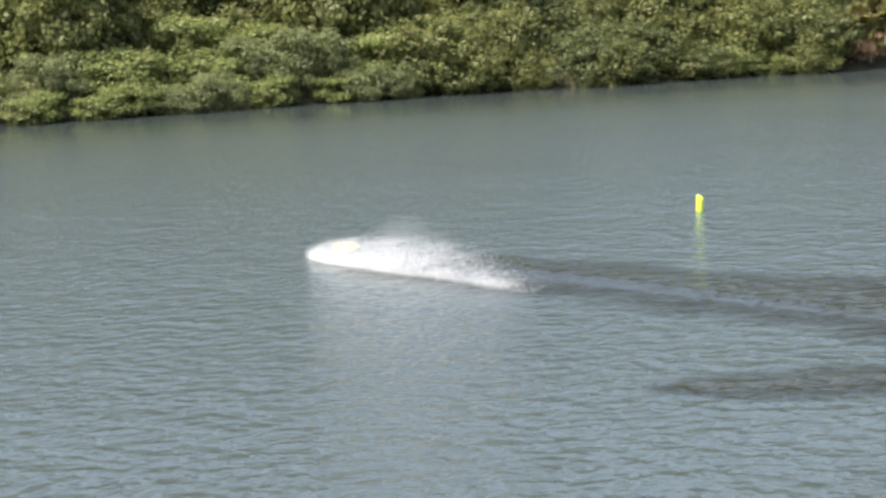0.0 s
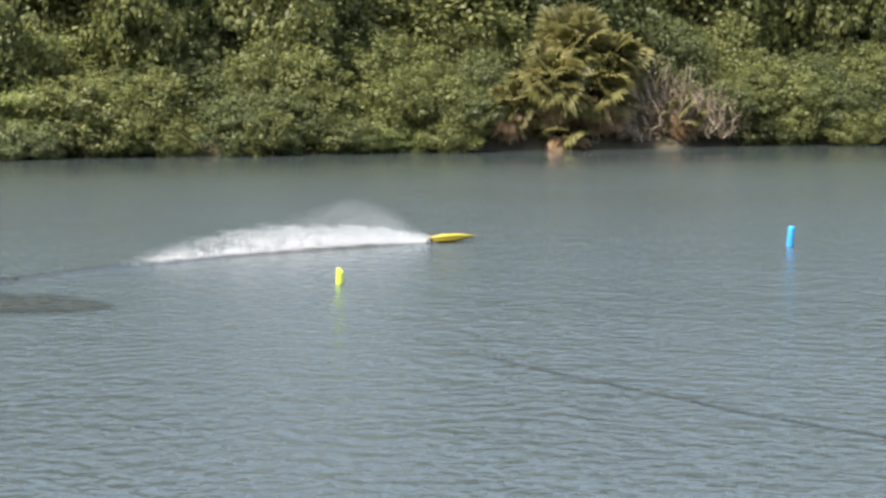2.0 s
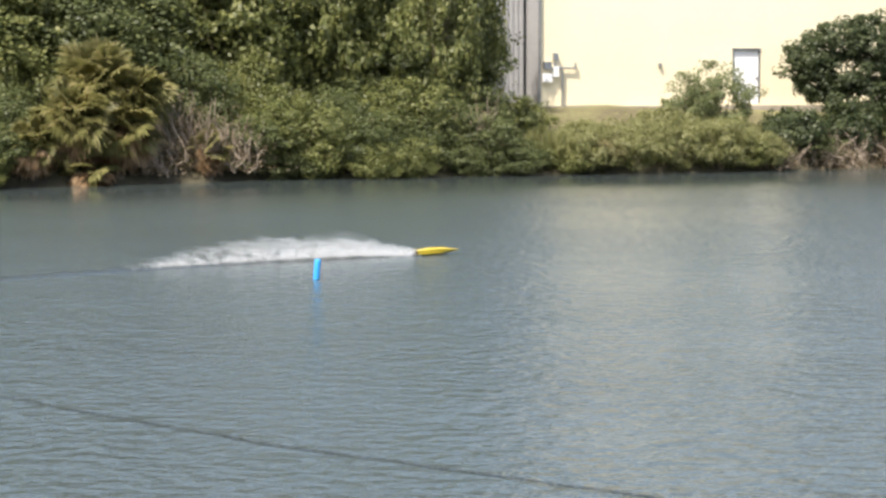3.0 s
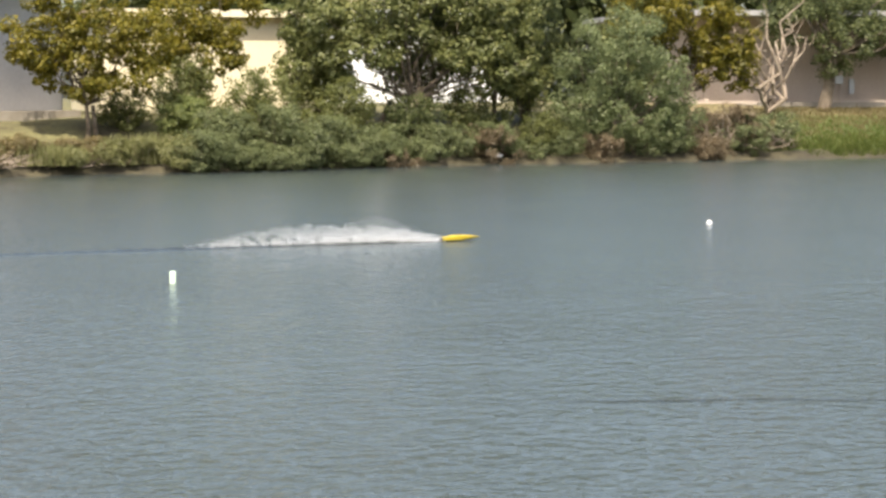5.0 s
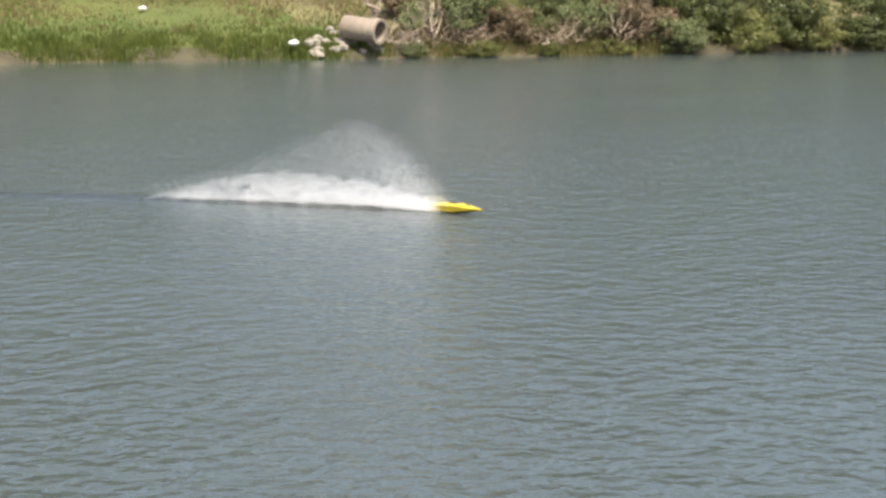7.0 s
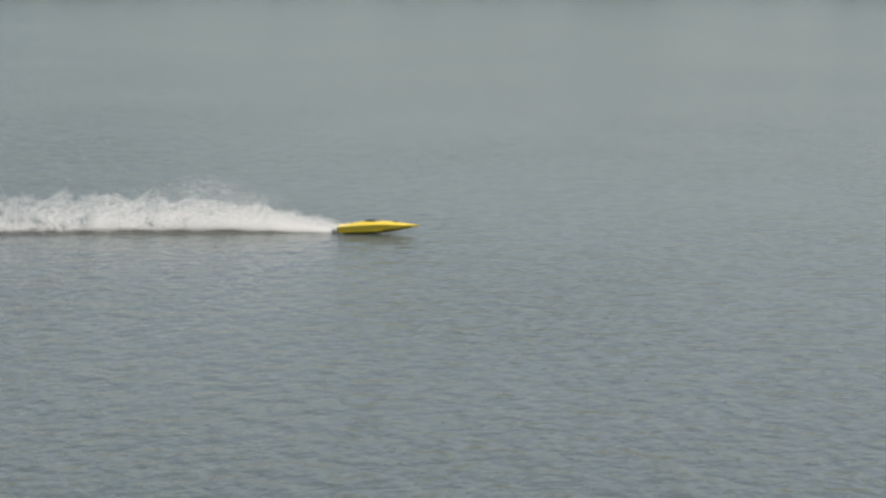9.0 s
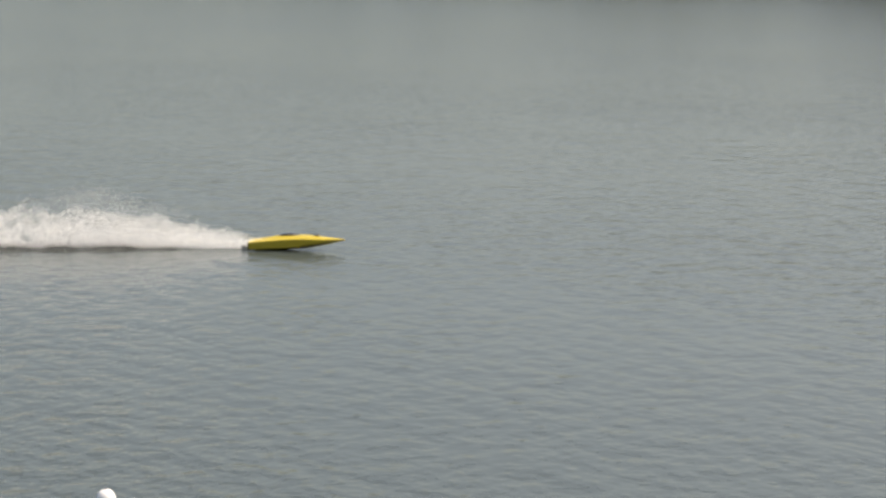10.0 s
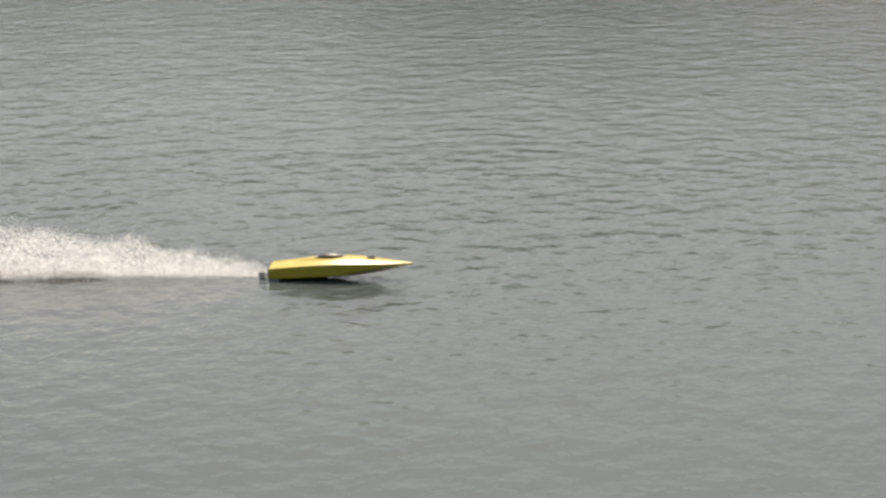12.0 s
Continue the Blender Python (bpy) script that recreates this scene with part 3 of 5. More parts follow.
def build_trees():
    # broad dark tree with yellow-green tips
    tree("broad green tree with several trunks over the water", 30.5, 98.5, 0.9, [(-4.2, 0, 6.2, 2.6, 2.2, 1.9), (-1.5, 0, 7.2, 2.8, 2.5, 2.3), (1.6, 0, 6.4, 2.6, 2.4, 2.2), (4.6, 0.3, 6.3, 2.6, 2.2, 2.1), (-5.0, -0.4, 3.6, 1.8, 1.4, 1.2), (5.2, -0.4, 3.6, 1.8, 1.4, 1.3), (-3.0, -1.0, 4.6, 2.0, 1.4, 1.1), (3.2, -0.8, 4.6, 2.2, 1.4, 1.1), (0, 0.6, 8.6, 3.0, 2.4, 1.6)],
         M_LEAF, 0.24, 430, 85, 0.52, 0.15, (0.2, 0, 2.2), base=[(-1.0, 0), (-0.3, 0.3), (0.5, -0.1), (1.2, 0.2), (-1.7, 0.3)])
    tree("green tree behind the waterside shrubs", 36.0, 101.0, 1.6, [(-1.2, 0, 5.6, 2.4, 2.0, 2.0), (1.2, 0, 6.2, 2.4, 2.0, 2.2), (0, 0, 3.6, 2.2, 1.6, 1.2)], M_LEAF_DARK, 0.22, 150, 85, 0.5, 0.16)
    tree("pale grey-green willow drooping to the water", 41.8, 98.2, 0.5, [(-1.4, 0, 4.6, 2.1, 1.9, 2.0), (0.4, 0, 5.4, 2.2, 1.9, 1.9), (1.9, 0, 3.6, 2.0, 1.8, 1.7), (-2.2, -0.2, 2.4, 1.7, 1.6, 1.5), (0.6, -0.6, 2.0, 2.4, 1.5, 1.7), (2.9, -0.2, 1.8, 1.5, 1.4, 1.4)],
         M_LEAF_WILLOW, 0.20, 270, 95, 0.45, 0.14, (0, 0, 1.2), hang=0.5, aspect=0.35)
    tree("yellowing tree behind the willow", 47.4, 102.8, 1.8, [(-2.0, 0, 5.6, 2.3, 1.8, 1.7), (0.4, 0, 6.2, 2.5, 2.0, 1.8), (2.4, 0, 4.6, 1.9, 1.7, 1.6), (3.0, 0, 3.0, 1.3, 1.2, 1.1), (1.2, 0, 3.4, 1.8, 1.5, 1.3)], M_LEAF_YELLOW, 0.22, 210, 80, 0.45, 0.18)
    # by the factory's end
    tree("small tree with yellow-green leaves beside the factory", 14.0, 93.4, 1.3, [(-2.0, 0, 4.6, 1.8, 1.5, 1.5), (2.6, 0, 4.4, 1.7, 1.5, 1.3), (-1.4, 0, 4.4, 1.8, 1.5, 1.3), (0.8, 0, 4.8, 1.9, 1.6, 1.4), (1.8, 0, 3.2, 1.6, 1.4, 1.1), (-0.4, -0.3, 3.0, 1.9, 1.3, 1.0), (0, 0, 6.2, 2.0, 1.6, 1.3)], M_LEAF_YELLOW, 0.20, 260, 75, 0.42, 0.12, base=[(0, 0), (0.5, 0.2)])
    tree("leafy tree behind the shore by the factory", 20.0, 97.5, 2.0, [(-1.2, 0, 4.6, 2.0, 1.6, 1.6), (1.0, 0, 5.4, 2.0, 1.6, 1.6), (0.2, -0.3, 3.2, 2.0, 1.4, 1.2)], M_LEAF_YELLOW, 0.22, 130, 80, 0.45, 0.13)
    # dark round shrub tree before the factory wall
    tree("dark green multi-stemmed shrub before the cream wall", 0.4, 86.2, 1.5, [(-1.4, 0, 3.0, 1.0, 0.9, 0.9), (-0.2, 0, 3.5, 1.1, 1.0, 0.8), (1.2, 0, 3.2, 1.3, 1.0, 0.8), (0.2, 0, 2.2, 1.4, 1.0, 0.9), (1.9, 0, 2.8, 0.8, 0.8, 0.7), (-1.0, 0, 1.8, 1.0, 0.8, 0.7), (-1.7, 0, 2.4, 0.9, 0.8, 0.9), (0.6, 0, 1.2, 1.6, 0.9, 0.9), (2.2, -0.2, 1.4, 1.3, 0.9, 0.9), (3.4, -0.3, 1.2, 1.0, 0.8, 0.8), (1.0, 0, 3.9, 1.0, 0.8, 0.6)], M_LEAF_DEEP, 0.17, 420, 75, 0.34, 0.07, (0, 0, 0.7), base=[(-0.3, 0), (0.3, 0.1), (0, 0.2)])
    # live oaks on the lawn
    tree("live oak with a wide shady crown on the lawn", 59.0, 108.8, 2.7, [(-1.5, 0, 5.0, 2.4, 2.4, 1.5), (1.5, -0.5, 3.9, 2.2, 2.2, 1.3), (4.6, -0.8, 4.0, 2.6, 2.2, 1.3), (8.0, -0.6, 4.1, 2.6, 2.2, 1.4), (11.2, 0, 4.4, 2.4, 2.2, 1.4), (4.5, 1.4, 5.8, 4.4, 3.6, 1.5), (9.4, 1.2, 5.9, 4.2, 3.6, 1.5), (13.6, 0.6, 5.6, 3.0, 3.0, 1.4), (0, 0.4, 6.6, 3.2, 2.6, 1.3), (0.4, -0.4, 2.6, 1.2, 1.0, 0.8)],
         M_LEAF_DARK, 0.20, 560, 90, 0.5, 0.36, (0.3, 0, 2.9), hang=0.25)
    tree("live oak shading the lane", 78.3, 106.6, 2.75, [(-2.0, 0, 4.6, 2.6, 2.2, 1.3), (1.4, 0, 4.9, 2.6, 2.2, 1.4), (4.0, -0.4, 4.4, 2.2, 2.0, 1.1), (-4.4, 0.3, 4.8, 2.2, 2.0, 1.2), (0, 1.2, 6.4, 4.4, 3.6, 1.5)], M_LEAF_DARK, 0.20, 380, 85, 0.5, 0.27, (0.1, 0, 2.9), hang=0.3)
    tree("live oak with spreading bare-looking limbs", 83.4, 104.2, 2.7, [(-1.0, 0, 4.2, 1.8, 1.6, 0.9), (1.4, 0, 4.5, 2.0, 1.6, 0.9), (4.4, -0.6, 4.2, 1.7, 1.4, 0.6), (6.8, -0.6, 4.0, 1.5, 1.3, 0.6), (2.4, 0.5, 6.0, 3.4, 2.4, 1.1)], M_LEAF_DARK, 0.18, 170, 75, 0.42, 0.3, (0.2, 0, 2.2), hang=0.3)
    tree("tall green tree beside the timber fence", 97.2, 94.0, 2.2, [(-1.4, 0, 4.4, 2.3, 2.0, 2.0), (1.4, 0, 5.0, 2.4, 2.0, 2.2), (0, 0.3, 2.6, 2.8, 2.0, 1.8)], M_LEAF, 0.22, 210, 90, 0.5, 0.18)


build_trees()


def bare_tree(label, x, y, z, h, spread, count, r=0.08):
    th = empty("bare_tree", pose(x, y, z), label, "tree")
    bm = bmesh.new()
    tips = [(random.uniform(-spread, spread), random.uniform(-0.5, 0.5) * spread, h * random.uniform(0.45, 1.0)) for _ in range(count)]
    stems(bm, (0, 0, -0.2), tips, r, 0.7, 6)
    tagged(part("branchwork", bm, M_DEADWOOD, th), kind="stuff")
    bm = bmesh.new()
    for t in tips:
        for k in range(5):
            f = random.uniform(0.45, 1.0)
            p = Vector(t) * f
            stems(bm, p, [p + Vector((random.uniform(-1, 1), random.uniform(-1, 1), random.uniform(-0.3, 0.9))) * spread * 0.35], r * 0.22, 0.8, 3)
    tagged(part("fine_brushwood", bm, M_DEADWOOD, th), kind="stuff")
    return th


def brush_pile(label, x, y, z, w, h, count, material=M_DEADWOOD, r=0.03, group="dead brush on the bank"):
    """A tangle of dry sticks."""
    th = empty("dead_brush", pose(x, y, z), label, "brush", group)
    bm = bmesh.new()
    for k in range(count):
        a = Vector((random.uniform(-w, w), random.uniform(-0.6, 0.6), random.uniform(-0.1, h * 0.4)))
        b = a + Vector((random.uniform(-1, 1) * w * 0.6, random.uniform(-0.6, 0.3), random.uniform(0.1, 1.0) * h))
        stems(bm, a, [b], r * random.uniform(0.4, 1.2), 0.8, 4)
    tagged(part("brushwood", bm, material, th), kind="stuff")
    n = count * 16
    c = np.stack([RNG.normal(0, w * 0.6, n), RNG.normal(0, 0.4, n), np.abs(RNG.normal(0, h * 0.4, n))], 1)
    quads("dry_foliage", leaves(c, RNG.normal(0, 1, (n, 3)), 0.16, 0.3), M_LEAF_DRY, th)["kind"] = "stuff"
    return th


def reeds(label, x, y, z, w, d, h, n, material=M_REED):
    """A stand of upright reeds and grasses."""
    c = np.stack([RNG.uniform(-w / 2, w / 2, n), RNG.uniform(-d / 2, d / 2, n), np.zeros(n)], 1)
    prof = 0.55 + 0.45 * np.cos(np.clip(c[:, 0] / (w / 2), -1, 1) * 1.5)
    hh = h * prof * RNG.uniform(0.5, 1.1, n)
    lean = RNG.normal(0, 0.22, (n, 2))
    side = RNG.normal(0, 1, (n, 2))
    side /= np.linalg.norm(side, axis=1, keepdims=True)
    wd = 0.035
    q = np.zeros((n, 4, 3))
    q[:, 0, :2] = c[:, :2] - side * wd
    q[:, 1, :2] = c[:, :2] + side * wd
    q[:, 2, :2] = c[:, :2] + lean * hh[:, None] + side * wd * 0.3
    q[:, 3, :2] = c[:, :2] + lean * hh[:, None] - side * wd * 0.3
    q[:, 2, 2] = q[:, 3, 2] = hh
    q[:, 0, 2] = q[:, 1, 2] = -0.15
    ob = quads("reeds", q, material)
    ob.matrix_basis = pose(x, y, z)
    return tagged(ob, label, "reeds", "reeds on the bank", "stuff")


def build_scrub():
    bare_tree("bare grey branching tree beside the lawn", 53.8, 105.6, 2.6, 7.0, 2.6, 12, 0.11)
    bare_tree("dead grey branches sticking up behind the pipe", 84.6, 93.6, 0.8, 2.2, 1.1, 9, 0.05)
    bare_tree("dead grey branches sticking up behind the pipe", 83.4, 95.6, 1.5, 3.0, 0.7, 6, 0.05)
    for az, off, w, h, n in [(-9.8, 0.9, 0.8, 2.2, 40), (-1.9, 0.2, 1.3, 0.9, 60), (-0.2, 0.1, 1.5, 1.3, 90), (1.4, 0.2, 1.6, 1.4, 100), (2.6, 0.3, 1.2, 1.2, 70), (-16.7, 0.6, 1.3, 1.7, 120), (-17.6, 0.9, 1.1, 2.1, 110), (-18.6, 0.5, 0.9, 1.0, 50), (26.4, 1.0, 2.6, 1.2, 90), (25.2, 1.2, 1.6, 2.0, 50),
                             (41.9, 0.8, 1.4, 1.0, 60), (43.0, 0.9, 1.6, 1.0, 70), (44.4, 0.8, 1.8, 1.0, 70), (45.6, 0.9, 1.4, 1.6, 70), (5.0, 0.8, 2.4, 0.6, 60), (8.0, 0.8, 2.4, 0.6, 60)]:
        x, y = by_shore(az, off)
        brush_pile("tangle of dry brown sticks and leaves at the waterline", x, y, ground_z(off, x) - 0.05, w, h, n)
    brush_pile("reddish dry twigs beside the factory corner", 5.6, 88.2, 2.0, 0.6, 1.4, 40)
    bush("rust-red dying shrub beside the factory corner", 1.6, 1.4, 1.9, M_LEAF_RUST, 0.12, 60, 40, 0.24, m=pose(5.5, 88.0, 1.9), aspect=0.4)
    for az, off, w, h in [(0.3, 1.3, 3.4, 2.3), (1.9, 1.3, 3.2, 2.5), (2.9, 1.6, 2.4, 2.2), (-1.2, 1.6, 3.0, 1.7)]:
        x, y = by_shore(az, off)
        bush("dark green leafy shrub hanging over dry sticks", w, 2.2, h, M_LEAF_DEEP, 0.17, 120, 60, 0.34, m=pose(x, y, ground_z(off, x) - 0.1, 0, 0, az * 67), group="shrubs before the factory")
    for az, off, w, h in [(4.2, 1.0, 2.6, 1.2), (5.6, 0.8, 3.0, 0.9), (6.8, 1.6, 3.0, 1.0), (8.2, 1.2, 3.0, 1.1), (5.2, 2.6, 3.0, 0.8), (-6.4, 0.4, 2.4, 1.3)]:
        x, y = by_shore(az, off)
        bush("tan clump of dead grass on the bank", w, 2.0, h, M_GRASS_DRY, 0.26, 70, 50, 0.28, aspect=0.16, name="dry_grass_clump", category="weeds", group="dead grass on the bank", m=pose(x, y, max(0.0, ground_z(off, x)) - 0.1, 0, 0, az * 40))
    for az, off, w, h, n in [(6.8, 1.0, 5.0, 0.9, 700), (10.0, 0.9, 4.0, 1.2, 700), (-7.8, 0.9, 2.4, 1.2, 500)]:
        x, y = by_shore(az, off)
        reeds("straw-green reeds and tall grass on the bank", x, y, ground_z(off, x), w, 1.2, h, n)
    for az, off, w, h in [(-6.6, 0.3, 3.0, 1.5), (-5.4, 0.3, 3.2, 1.9), (-4.2, 0.2, 3.2, 2.1), (-3.1, 0.3, 3.0, 1.9), (-2.2, 0.5, 2.6, 1.4), (-4.6, 2.6, 3.4, 1.3), (-2.8, 2.8, 3.2, 0.8), (-6.8, 2.4, 3.2, 0.9), (-1.2, 2.8, 2.8, 0.8), (4.6, 0.8, 2.6, 1.0), (7.6, 0.6, 2.8, 0.9), (9.4, 0.6, 3.0, 1.3), (11.0, 0.4, 3.0, 1.6)]:
        x, y = by_shore(az, off)
        bush("straw-green clump of tall grass and weeds on the bank", w, 2.2, h, M_REED, 0.26, 90, 60, 0.30, aspect=0.16, name="weed_clump", category="weeds", group="weeds on the bank", m=pose(x, y, max(0.0, ground_z(off, x)) - 0.1, 0, 0, az * 40))
    bush("rounded grey-green bush before the cream wall", 3.3, 2.4, 2.9, M_LEAF_GREY, 0.14, 150, 70, 0.32, m=pose(-4.6, 82.6, 1.3), aspect=0.4)
    for k in range(11):
        az = 16.6 + k * 0.98
        off = 0.15 + 0.35 * (k % 3)
        x, y = by_shore(az, off)
        bush("grey-green weeds and overhanging twigs at the waterline", 2.8, 1.8, 1.0 + 0.35 * (k % 4), M_LEAF_GREY if k % 3 else M_LEAF_DRY, 0.17, 70, 46, 0.28, aspect=0.3, name="weed_clump", category="weeds", group="weeds under the trees", m=pose(x, y, max(0.0, ground_z(off, x)) - 0.15, 0, 0, az * 53))
    bush("low brown-green bush at the edge of the lawn", 4.2, 2.4, 2.4, M_LEAF_DRY, 0.14, 90, 80, 0.3, m=pose(48.2, 99.2, 0.6), aspect=0.4)
    bush("low brown-green bush at the edge of the lawn", 3.4, 2.2, 1.9, M_LEAF_GREY, 0.14, 80, 80, 0.3, m=pose(51.0, 99.6, 0.6), aspect=0.4)
    bush("grey-green shrub with dead limbs behind the pipe", 3.6, 2.4, 2.4, M_LEAF_GREY, 0.14, 90, 70, 0.32, m=pose(86.4, 93.4, 1.0), aspect=0.4)
    bush("dark shrub before the timber fence", 2.2, 1.6, 1.3, M_LEAF_DARK, 0.14, 60, 80, 0.28, m=pose(93.6, 96.8, 2.3))
    for az, off, w, h, mm, lb in [(41.9, 1.6, 2.6, 1.5, M_LEAF_GREY, "grey-green scrub behind the drain pipe"), (42.6, 2.8, 3.0, 2.6, M_LEAF_GREY, "grey-green scrub behind the drain pipe"), (43.4, 1.2, 2.8, 1.4, M_LEAF_DRY, "brown dry scrub on the bank"), (44.0, 3.4, 3.0, 2.2, M_LEAF_DARK, "dark scrub before the timber fence"),
                             (44.8, 1.2, 2.6, 1.7, M_LEAF_GREY, "grey-green scrub behind the drain pipe"), (45.5, 1.0, 2.4, 2.2, M_LEAF_DRY, "brown dry scrub on the bank"), (41.6, 4.4, 2.2, 2.2, M_LEAF_DRY, "brown dry scrub on the bank"), (46.1, 1.0, 2.0, 1.3, M_LEAF_DRY, "brown dry scrub on the bank")]:
        x, y = by_shore(az, off)
        bush(lb, w, 2.0, h, mm, 0.14, 80, 70, 0.28, m=pose(x, y, ground_z(off, x) - 0.1, 0, 0, az * 31), aspect=0.4, name="scrub", category="bush", group="scrub by the pipe")
    bush("tall grey-green shrub beside the end of the timber fence", 3.4, 2.6, 4.0, M_LEAF_GREY, 0.15, 130, 60, 0.34, m=pose(95.6, 95.9, 2.0), aspect=0.4)
    bare_tree("grey twiggy sapling before the fences", 88.6, 99.6, 2.2, 3.4, 1.5, 16, 0.05)
    bare_tree("grey twiggy sapling before the fences", 86.4, 98.0, 1.8, 3.0, 1.1, 10, 0.05)
    # grass along the foot of the lawn
    n = 62000
    az = RNG.uniform(26.6, 47.6, n)
    off = np.where(RNG.uniform(0, 1, n) < 0.4, np.abs(RNG.normal(0, 1.1, n)) - 0.05, np.where(az < 41.2, RNG.uniform(0.0, 11.0, n), RNG.uniform(-0.1, 2.5, n)))
    sd = np.interp(az, [s[0] for s in SHORE], [s[1] for s in SHORE]) + off
    x, y = sd * np.sin(np.radians(az)), sd * np.cos(np.radians(az))
    z = np.array([ground_z(o, xx) for o, xx in zip(off, x)])
    tuft = np.array([noise.noise((a * 1.1, b * 1.1, 1.0)) for a, b in zip(x, y)])
    h = np.interp(off, [0, 1.0, 2.5, 4, 11], [0.24, 0.26, 0.15, 0.08, 0.05]) * (1.0 + 1.3 * np.clip(tuft, -0.35, 1.0)) * RNG.uniform(0.5, 1.2, n)
    a = RNG.uniform(0, 6.28, n)
    side = np.stack([np.cos(a), np.sin(a)], 1) * 0.03
    lean = RNG.normal(0, 0.3, (n, 2)) * h[:, None]
    q = np.zeros((n, 4, 3))
    p = np.stack([x, y], 1)
    q[:, 0, :2], q[:, 1, :2] = p - side, p + side
    q[:, 2, :2], q[:, 3, :2] = p + lean + side * 0.3, p + lean - side * 0.3
    q[:, 0, 2] = q[:, 1, 2] = z - 0.08
    q[:, 2, 2] = q[:, 3, 2] = z + h
    dry = (off + 5.0 * tuft + RNG.normal(0, 1.6, n) > 5.4) & (off > 2.0) | (az > 41.3) & (RNG.uniform(0, 1, n) < 0.6)
    tagged(quads("grass", q[~dry], M_GRASS), "rough green grass along the foot of the lawn", "grass", kind="stuff")
    tagged(quads("dry_grass", q[dry], M_GRASS_DRY), "dry yellowed grass at the top of the lawn", "grass", kind="stuff")


build_scrub()


def palm(label, x, y, z, h, crown, fronds, dead, rz=0):
    """A cabbage palm: booted trunk, fan fronds and a skirt of dry ones."""
    th = empty("palm", pose(x, y, z, 0, 0, rz), label, "palm", "palms on the shore")
    bm = bmesh.new()
    for k in range(8):
        add_tube(bm, (0, 0, -0.2 + h * k / 8), (0.02 * k, 0, -0.2 + h * (k + 1) / 8 + 0.03), 0.19, 0.16, 9, False)
    part("trunk", bm, M_BARK, th)

    def fans(n, lo, hi, length, droop):
        out = []
        for k in range(n):
            a = random.uniform(0, 6.28)
            e = radians(random.uniform(lo, hi))
            d = Vector((math.cos(a) * math.cos(e), math.sin(a) * math.cos(e), math.sin(e)))
            s = Vector((-math.sin(a), math.cos(a), 0))
            s = (Matrix.Rotation(random.uniform(-1.0, 1.0), 3, d) @ s).normalized()
            u = s.cross(d) * -1
            root = Vector((0.1, 0, h)) + d * length * random.uniform(0.3, 0.6)
            for j in range(22):
                f = radians(-75 + 150 * j / 21)
                t = d * math.cos(f) + s * math.sin(f)
                L = length * 0.62 * (0.65 + 0.35 * math.cos(f)) * random.uniform(0.85, 1.1)
                tip = root + t * L + Vector((0, 0, -droop * L * random.uniform(0.4, 1.0)))
                mid = root + t * L * 0.55
                w = u.cross(t).normalized() * 0.065
                out.append((root, mid - w, tip, mid + w))
        return np.array([[tuple(p) for p in q] for q in out])

    quads("fronds", fans(fronds, -30, 80, crown, 0.35), M_REED_GREEN, th)
    quads("dry_fronds", fans(dead, -80, -10, crown * 0.85, 0.5), M_PALM_DRY, th, "hanging tan dead fronds")
    return th


M_REED_GREEN = leaf_mat("yellow_green_palm_fronds", (0.117, 0.121, 0.039), (0.226, 0.218, 0.078), (0.359, 0.312, 0.148))
M_PALM_DRY = leaf_mat("tan_dead_fronds", (0.195, 0.12, 0.06), (0.36, 0.24, 0.135), (0.465, 0.345, 0.217))
for _az, _off, _h, _c, _f, _d in [(-20.6, 0.7, 1.7, 1.5, 80, 40), (-19.4, 0.5, 1.5, 1.5, 80, 50), (-17.0, 0.3, 0.9, 0.9, 14, 26), (-21.7, 0.4, 1.1, 1.1, 26, 36), (-20.0, 1.5, 2.4, 1.8, 60, 20), (-18.9, 1.1, 2.1, 1.4, 60, 30), (-20.2, 0.0, 0.6, 1.0, 16, 40)]:
    _x, _y = by_shore(_az, _off)
    palm("cabbage palm with a skirt of dry tan fronds", _x, _y, ground_z(_off, _x), _h, _c, _f, _d, random.uniform(0, 360))

# ---- buildings and yard ----


# The factory front runs from W_A to W_B; w(x) is how far along it a thing lies, by its bearing.
W_A, W_B = Vector((-11.68, 83.7)), Vector((6.12, 93.2))
W_D = (W_B - W_A).normalized()


def w_at(x):
    """Metres along the front and depth factor for a bearing given as x at 86 m."""
    k = x / 86.0
    t = (k * W_A.y - W_A.x) / (W_D.x - k * W_D.y)
    return t, (W_A.y + t * W_D.y) / 86.0


